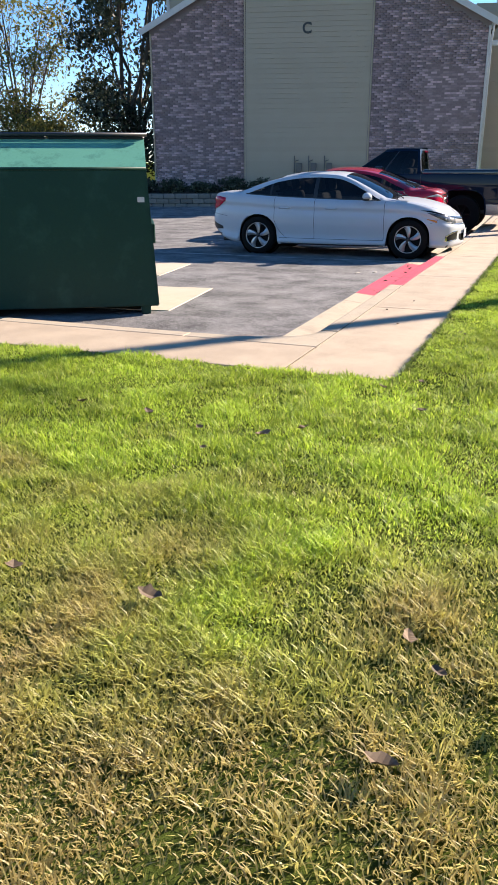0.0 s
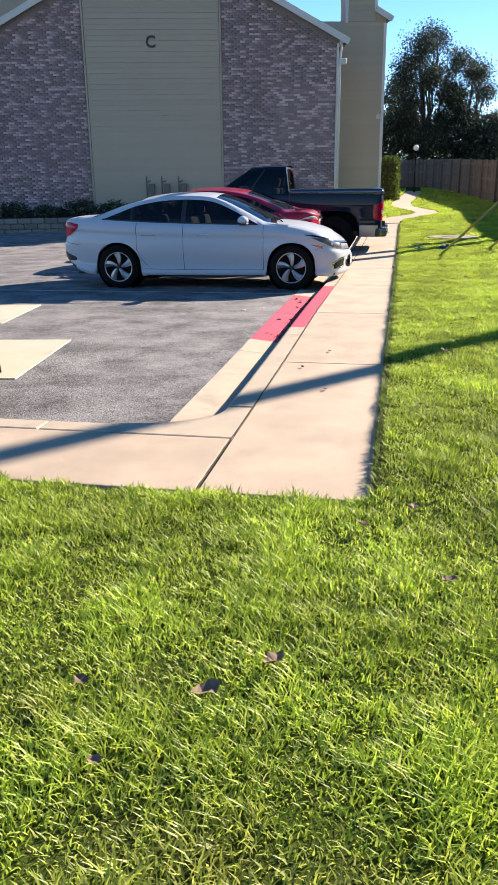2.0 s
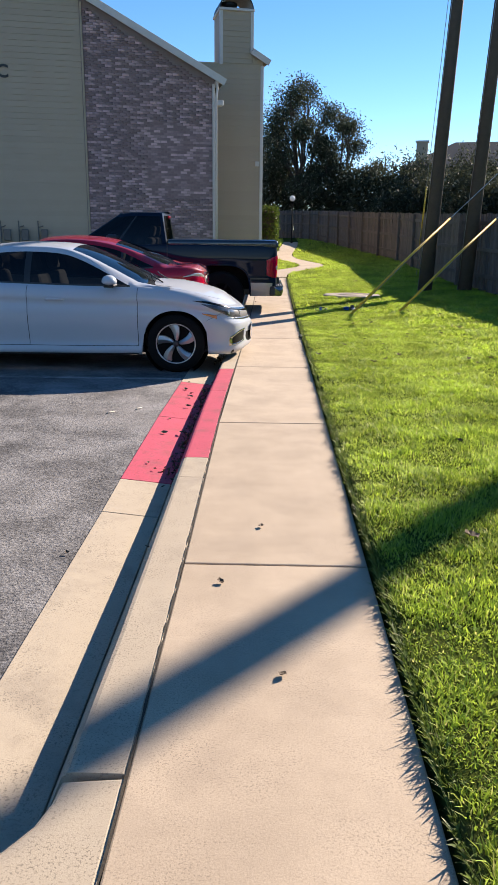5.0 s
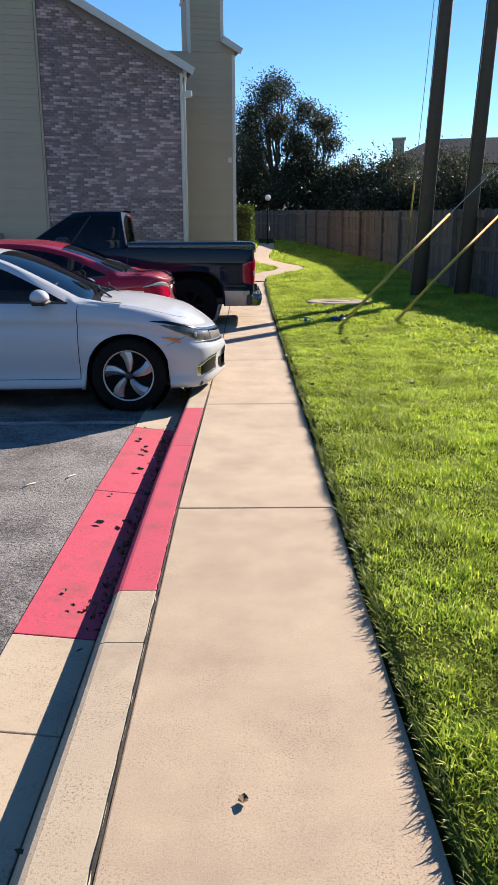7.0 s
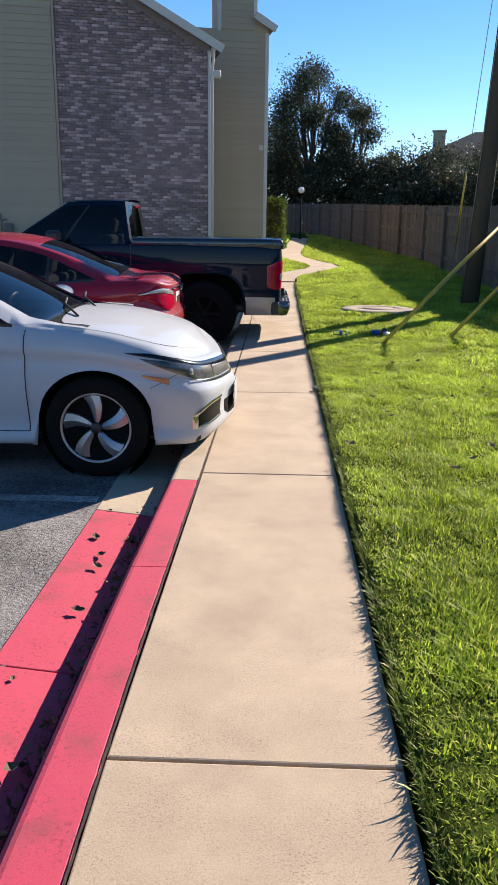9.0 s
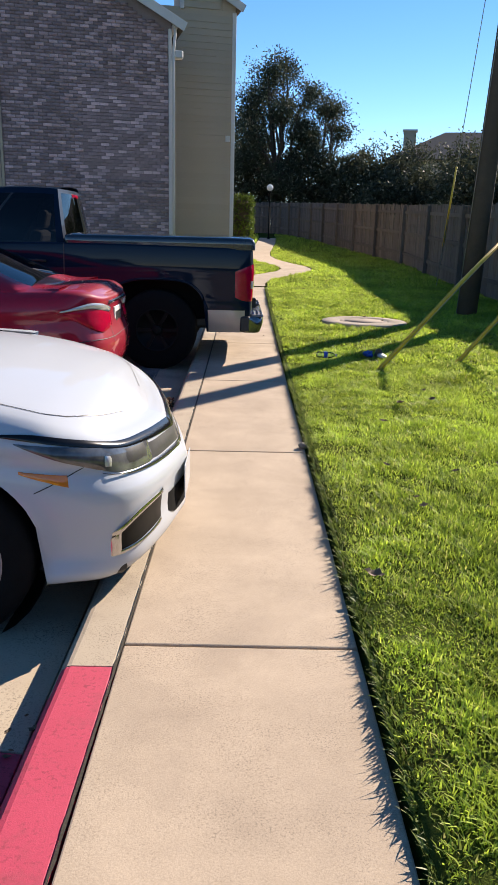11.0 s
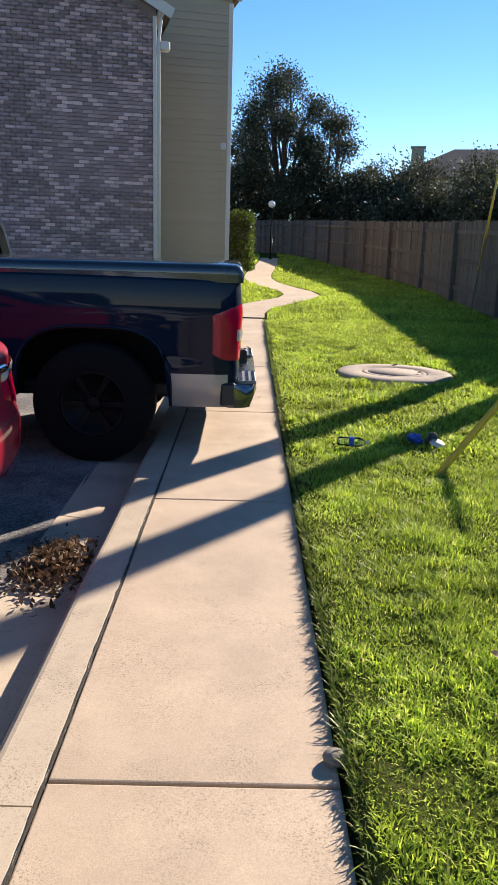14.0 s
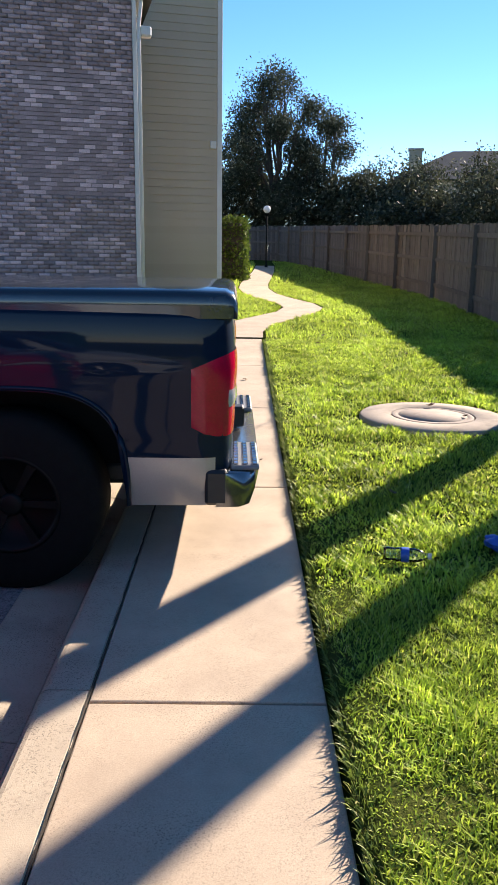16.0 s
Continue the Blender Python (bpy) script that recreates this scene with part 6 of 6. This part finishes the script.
for f in ((0, 1, 2, 3), (0, 3, 4), (3, 2, 5, 4), (0, 4, 5, 1), (1, 5, 2)):
    bm.faces.new([v[i] for i in f])
part("roof", bm, M_SHINGLE, hs, "dark shingle roof")
ch = part("chimney", box(B(), -5.6, -4.6, 1.0, 2.0, 8.0, 10.3, 0.02), M_SIDING, hs)
part("cap", box(B(), -5.7, -4.5, 0.9, 2.1, 10.3, 10.42, 0.02), M_TRIM, ch)
for x in (-4.0, 0.5, 4.5):
    w = part("window", box(B(), x - 0.5, x + 0.5, -0.05, 0.02, 5.6, 7.0, 0.01), M_TRIM, hs)
    part("pane", box(B(), x - 0.42, x + 0.42, -0.065, -0.052, 5.68, 6.92), M_GLASSD, w)

# manhole in the lawn
mz = turf_z(2.1, 22.35)
man = thing("manhole", "round concrete collar with an iron manhole cover in the lawn", "manhole", pose(2.16, 22.35, mz - 0.03))
part("collar", revolve(B(), [(0.63, -0.1), (0.63, 0.05), (0.615, 0.065), (0.40, 0.072), (0.39, 0.066), (0.365, 0.066), (0.36, 0.06), (0.355, 0.0)], 48), mat("collar_concrete", (0.34, 0.28, 0.22), (0.24, 0.20, 0.16), rough=0.95, scale=6, bump=0.3, stain=(0.15, 0.12, 0.10), stain_scale=3, stain_amount=0.6), man, "weathered grey-brown concrete ring")
cov = part("cover", revolve(B(), [(0.35, 0.0), (0.35, 0.063), (0.345, 0.066), (0.30, 0.067), (0.298, 0.064), (0.29, 0.064), (0.288, 0.068), (0.001, 0.070)], 48), mat("cast_iron", (0.27, 0.215, 0.175), (0.19, 0.15, 0.12), rough=0.85, metal=0.0, scale=12, bump=0.3), man, "rusty cast-iron cover")

# litter in the grass
M_PET = glass_mat("bottle_plastic", (0.82, 0.90, 0.95), 0.08)
M_BLUE = mat("blue_label", (0.015, 0.09, 0.42), (0.012, 0.07, 0.34), rough=0.4, scale=30)
for x, y, rz, crushed in ((1.28, 19.22, 80, 1.0),):
    bt = thing("water_bottle", "discarded clear plastic water bottle with a blue label in the grass", "bottle", pose(x, y, turf_z(x, y) + 0.055, 90, 0, rz))
    part("bottle", revolve(B(), [(0.001, -0.10), (0.030, -0.10), (0.034, -0.08), (0.031, -0.05), (0.034, -0.03), (0.034 * crushed, 0.03), (0.034, 0.05), (0.026, 0.075), (0.013, 0.095), (0.013, 0.11)], 18), M_PET, bt)
    part("label", revolve(B(), [(0.0352, -0.018), (0.0352 * crushed + 0.001, 0.0), (0.0352, 0.018)], 18), M_BLUE, bt, "blue paper label")
    part("cap", revolve(B(), [(0.015, 0.105), (0.015, 0.122), (0.001, 0.122)], 14), M_TRIM, bt)
# crumpled blue wrapper, grey cup and white lid lying together
for name, label, x, y, radius, flat, m in (("wrapper", "crumpled blue plastic wrapper in the grass", 1.78, 19.40, 0.055, 0.6, M_BLUE),):
    bm = B()
    bmesh.ops.create_icosphere(bm, subdivisions=4, radius=radius)
    for v in bm.verts:
        v.co *= 1 + 0.7 * noise.noise(v.co * 26) + 0.25 * noise.noise(v.co * 70)
        v.co.z *= flat
    wrap = part(name, bm, m, None, "", True)
    wrap.matrix_world = pose(x, y, turf_z(x, y) + 0.045)
    tagged(wrap, label, "wrapper")
cup = part("cup", revolve(B(), [(0.001, -0.05), (0.027, -0.05), (0.036, 0.05), (0.038, 0.052), (0.036, 0.054), (0.033, 0.05), (0.025, -0.044), (0.001, -0.044)], 20), mat("grey_plastic", (0.16, 0.16, 0.165), (0.12, 0.12, 0.125), rough=0.5, scale=20), None, "", True)
cup.matrix_world = pose(1.86, 19.30, turf_z(1.86, 19.3) + 0.06, 55, 0, 10)
tagged(cup, "small grey plastic cup leaning in the grass", "cup")
lid = part("white_dish", revolve(B(), [(0.001, 0.012), (0.04, 0.012), (0.046, 0.004), (0.056, 0.0), (0.058, -0.006), (0.053, -0.004), (0.044, 0.0), (0.038, 0.008), (0.001, 0.008)], 24), M_TRIM, None, "", True)
lid.matrix_world = pose(1.90, 19.24, turf_z(1.9, 19.24) + 0.048, 14, 8, 0)
tagged(lid, "shallow white plastic dish lying in the grass", "dish")
bm = B()
bmesh.ops.create_icosphere(bm, subdivisions=3, radius=0.036)
for v in bm.verts:
    v.co *= 1 + 0.35 * noise.noise(v.co * 14)
    v.co.z *= 0.6
rock = part("stone", bm, M_STONE, None, "", True)
rock.matrix_world = pose(0.79, 15.80, rise(15.8) + 0.020, 0, 0, 30)
tagged(rock, "grey-brown stone lying on the sidewalk's edge", "stone")


def leaf_mesh(seed, size):
    """A curled dead leaf."""
    r = random.Random(seed)
    bm = B()
    n = 6
    rows = []
    for i in range(n + 1):
        f = i / n
        w = size * 0.36 * math.sin(math.pi * min(1, f * 0.95 + 0.04)) * r.uniform(0.75, 1.2)
        x = size * (f - 0.5)
        c = 0.35 * size * (f - 0.5) ** 2 * 2
        rows.append([bm.verts.new((x, -w, c + w * r.uniform(0.2, 0.7))), bm.verts.new((x, 0, c)), bm.verts.new((x, w, c + w * r.uniform(0.2, 0.7)))])
    for a, b in zip(rows, rows[1:]):
        for k in range(2):
            bm.faces.new((a[k], b[k], b[k + 1], a[k + 1]))
    return bm


M_DRYLEAF = mat("dry_leaf", (0.17, 0.115, 0.065), (0.10, 0.065, 0.04), rough=0.8, scale=20, random_obj=0.45)
kinds = []
rnd = random.Random(77)
spots = [(min(-0.25, rnd.gauss(-0.30, 0.05)) if k % 3 else rnd.uniform(-0.5, -0.28), rnd.uniform(9.6, 13.0), -0.125 if k % 3 else -0.105) for k in range(34)] + [(rnd.uniform(-0.62, 0.75), rnd.uniform(6.6, 26.0), None) for _ in range(9)] + [(rnd.uniform(0.9, 3.6), rnd.uniform(6, 30), None) for _ in range(44)] + [(rnd.uniform(-2.5, 3.2), rnd.uniform(1.2, 5.0), None) for _ in range(26)] + [(rnd.uniform(0.9, 3.0), rnd.uniform(12.5, 16.5), None) for _ in range(14)]
for x, y, z in spots:
    size = rnd.choice((0.04, 0.05, 0.065, 0.085)) if x > 0.86 or y < 5 else rnd.choice((0.03, 0.04, 0.06))
    if z is None:
        z = (0.006 if -0.02 < x else (0.005 if x > -0.2 else lot_z(x, y) + 0.01)) + (rise(y) if x > -0.2 else 0)
        if x > 0.86 or y < 5.1:
            z = turf_z(x, y) + 0.045
    m = pose(x, y, z + 0.001, rnd.uniform(-15, 15), rnd.uniform(-15, 15), rnd.uniform(0, 360))
    if len(kinds) < 6:
        lf = part("fallen_leaf", leaf_mesh(len(kinds), 0.1), M_DRYLEAF)
        kinds.append(lf)
    else:
        lf = new("fallen_leaf", rnd.choice(kinds).data)
    lf.matrix_world = m @ Matrix.Scale(size / 0.1, 4)
    tagged(lf, "curled dry brown leaf fallen on the ground", "leaf", "fallen leaves")
# pale twigs on the asphalt
M_TWIG = mat("bleached_twig", (0.55, 0.50, 0.42), (0.42, 0.37, 0.30), rough=0.8, scale=20)
for x, y, rz in ((-1.02, 11.35, 62), (-0.80, 11.52, 68)):
    tw = part("twig", tube(B(), [(-0.05, 0, 0), (0, 0.006, 0.003), (0.06, 0, 0)], [0.004, 0.005, 0.003], 6), M_TWIG)
    tw.matrix_world = pose(x, y, lot_z(x, y) + 0.006, 0, 0, rz)
    tagged(tw, "short pale bleached twig lying on the asphalt", "twig")
# drift of dead leaves in the gutter
rng = np.random.default_rng(9)
n = 900
c = np.stack([rng.normal(-0.40, 0.09, n), rng.normal(17.35, 0.16, n), np.zeros(n)], 1)
d2 = ((c[:, 0] + 0.40) / 0.2) ** 2 + ((c[:, 1] - 17.35) / 0.36) ** 2
c[:, 2] = lot_z(0, 17.35) + 0.012 + np.exp(-d2) * rng.uniform(0.0, 0.055, n)
c[:, 0] = np.minimum(c[:, 0], -0.24)
v, f = leaves(c, 0.004, 1, 0.022, rng)
pile = npmesh("leaf_pile", v, f, M_DEADLEAF)
tagged(pile, "small drift of dead brown leaves in the gutter", "leaves", kind="stuff")

# crumbled leaves and grit caught against the kerb
n = 420
along_y = np.concatenate([rng.normal(m_, 0.22, n // 6) for m_ in (9.9, 10.5, 11.0, 11.7, 12.4, 14.6)])
c = np.stack([np.minimum(-0.238, rng.normal(-0.262, 0.03, len(along_y))), along_y, np.full(len(along_y), -0.120)], 1)
c[:, 2] += rng.uniform(0, 0.012, len(along_y))
v, f = leaves(c, 0.003, 1, 0.016, rng)
tagged(npmesh("gutter_litter", v, f, M_DEADLEAF), "crumbled dead leaves and grit lying along the kerb", "leaves", kind="stuff")


# ---- lawn ----
def blades(x0, x1, y0, y1, density, rng, hmin, hmax, width, keep):
    n = int((x1 - x0) * (y1 - y0) * density)
    x, y = rng.uniform(x0, x1, n), rng.uniform(y0, y1, n)
    tuft = np.array([noise.noise((a * 3.1, b * 3.1, 4)) + 0.6 * noise.noise((a * 9.0, b * 9.0, 7)) for a, b in zip(x, y)])
    ok = keep(x, y) & (tuft > rng.uniform(-3.0, -1.1, n))
    x, y, tuft = x[ok], y[ok], tuft[ok]
    n = len(x)
    z = np.array([turf_z(a, b) for a, b in zip(x, y)]) - 0.008
    h = rng.uniform(hmin, hmax, n) * np.clip(1.05 + 1.1 * tuft, 0.62, 2.2) * np.where((y > 5.2) & (y < 27.7), np.clip(0.68 + (x - 0.86) * 0.9, 0.68, 1.0), 1.0)
    a = rng.uniform(0, 2 * np.pi, n)
    ln = rng.uniform(0.3, 1.6, n) * h
    dx, dy = np.cos(a), np.sin(a)
    w = width * rng.uniform(0.6, 1.3, n)
    px, py = -dy * w / 2, dx * w / 2
    base = np.stack([x, y, z], 1)
    side = np.stack([px, py, np.zeros(n)], 1)
    mid = base + np.stack([dx * ln * 0.35, dy * ln * 0.35, h * 0.62], 1)
    tip = base + np.stack([dx * ln, dy * ln, h], 1)
    v = np.stack([base - side, base + side, mid + side * 0.8, mid - side * 0.8, tip], 1).reshape(-1, 3)
    o = np.arange(n)[:, None] * 5
    f = np.concatenate([o + np.array([[0, 1, 2]]), o + np.array([[0, 2, 3]]), o + np.array([[3, 2, 4]])], 0)
    return v, f


def off_path(x, y):
    """Outside slabs, kerb, lot and the winding path."""
    cx = np.interp(y, [p[1] for p in CENTRE], [p[0] for p in CENTRE])
    ragged = 0.025 * np.sin(y * 23.0) + 0.02 * np.sin(y * 61.0)
    straight = (y < 5.12 + 0.03 * np.sin(x * 17.0)) | (x > 0.838 + ragged)
    past = (y > 27.7) & (np.abs(x - cx) > 0.47)
    collar = (x - 2.16) ** 2 + (y - 22.35) ** 2 > 0.66 ** 2
    return np.where(y > 27.7, past, straight) & collar


rng = np.random.default_rng(2)
lawn = [(-1.0, 1.1, 0.9, 2.9, 13000, 0.014, 0.036, 0.0058), (-2.4, 2.2, 1.2, 5.2, 12500, 0.018, 0.044, 0.0054), (-1.2, 2.3, 0.35, 1.2, 9000, 0.018, 0.044, 0.0046), (-5.5, -2.6, 1.2, 5.2, 1000, 0.03, 0.05, 0.008), (2.3, 6.2, 1.2, 5.2, 2200, 0.028, 0.05, 0.007), (0.85, 2.5, 5.2, 12.0, 11500, 0.020, 0.044, 0.0056), (0.85, 2.5, 12.0, 19.0, 11500, 0.020, 0.044, 0.0056), (2.5, 6.2, 5.2, 19.0, 3200, 0.03, 0.05, 0.015), (0.85, 5.4, 19.0, 27.7, 3800, 0.03, 0.05, 0.012), (-2.0, 5.4, 27.7, 40.0, 1300, 0.04, 0.07, 0.014), (-2.0, 5.0, 40.0, 56.0, 250, 0.05, 0.09, 0.022)]
for x0, x1, y0, y1, dens, hmin, hmax, wd in lawn:
    v, f = blades(x0, x1, y0, y1, dens, rng, hmin, hmax, wd, off_path)
    tagged(npmesh("grass", v, f, M_GRASS), "mown green lawn grass, dry and straw-coloured in worn places", "grass", kind="stuff")
# longer tufts along the edges of the concrete
n = 30000
ex = np.concatenate([0.822 + np.abs(rng.normal(0, 0.03, n)), rng.uniform(-3.5, 0.85, 5000)])
ey = np.concatenate([rng.uniform(5.1, 27.5, n), rng.uniform(4.92, 5.10, 5000)])
ez = np.array([turf_z(a, b) for a, b in zip(ex, ey)]) - 0.02
k = len(ex)
h = rng.uniform(0.015, 0.052, k) * np.array([1 + 0.6 * noise.noise((a * 4.0, b * 4.0, 9)) for a, b in zip(ex, ey)])
out = np.where(np.arange(k) < n, -1.0, 0.0)
base = np.stack([ex, ey, ez], 1)
lean = np.stack([out * h * rng.uniform(-0.2, 0.6, k) + rng.normal(0, 0.02, k), np.where(np.arange(k) < n, 0, 1) * h * rng.uniform(0, 0.9, k) + rng.normal(0, 0.03, k), h], 1)
sd = np.stack([rng.normal(0, 0.0020, k), rng.normal(0, 0.0020, k), np.zeros(k)], 1)
v = np.stack([base - sd, base + sd, base + lean * 0.6 + sd * 0.7, base + lean * 0.6 - sd * 0.7, base + lean * np.array([1, 1, 0.8])], 1).reshape(-1, 3)
o = np.arange(k)[:, None] * 5
f = np.concatenate([o + np.array([[0, 1, 2]]), o + np.array([[0, 2, 3]]), o + np.array([[3, 2, 4]])], 0)
tagged(npmesh("grass_fringe", v, f, M_FRINGE_SHADE), "ragged longer grass hanging over the sidewalk's edge, coloured dark for shade", "grass", kind="stuff")
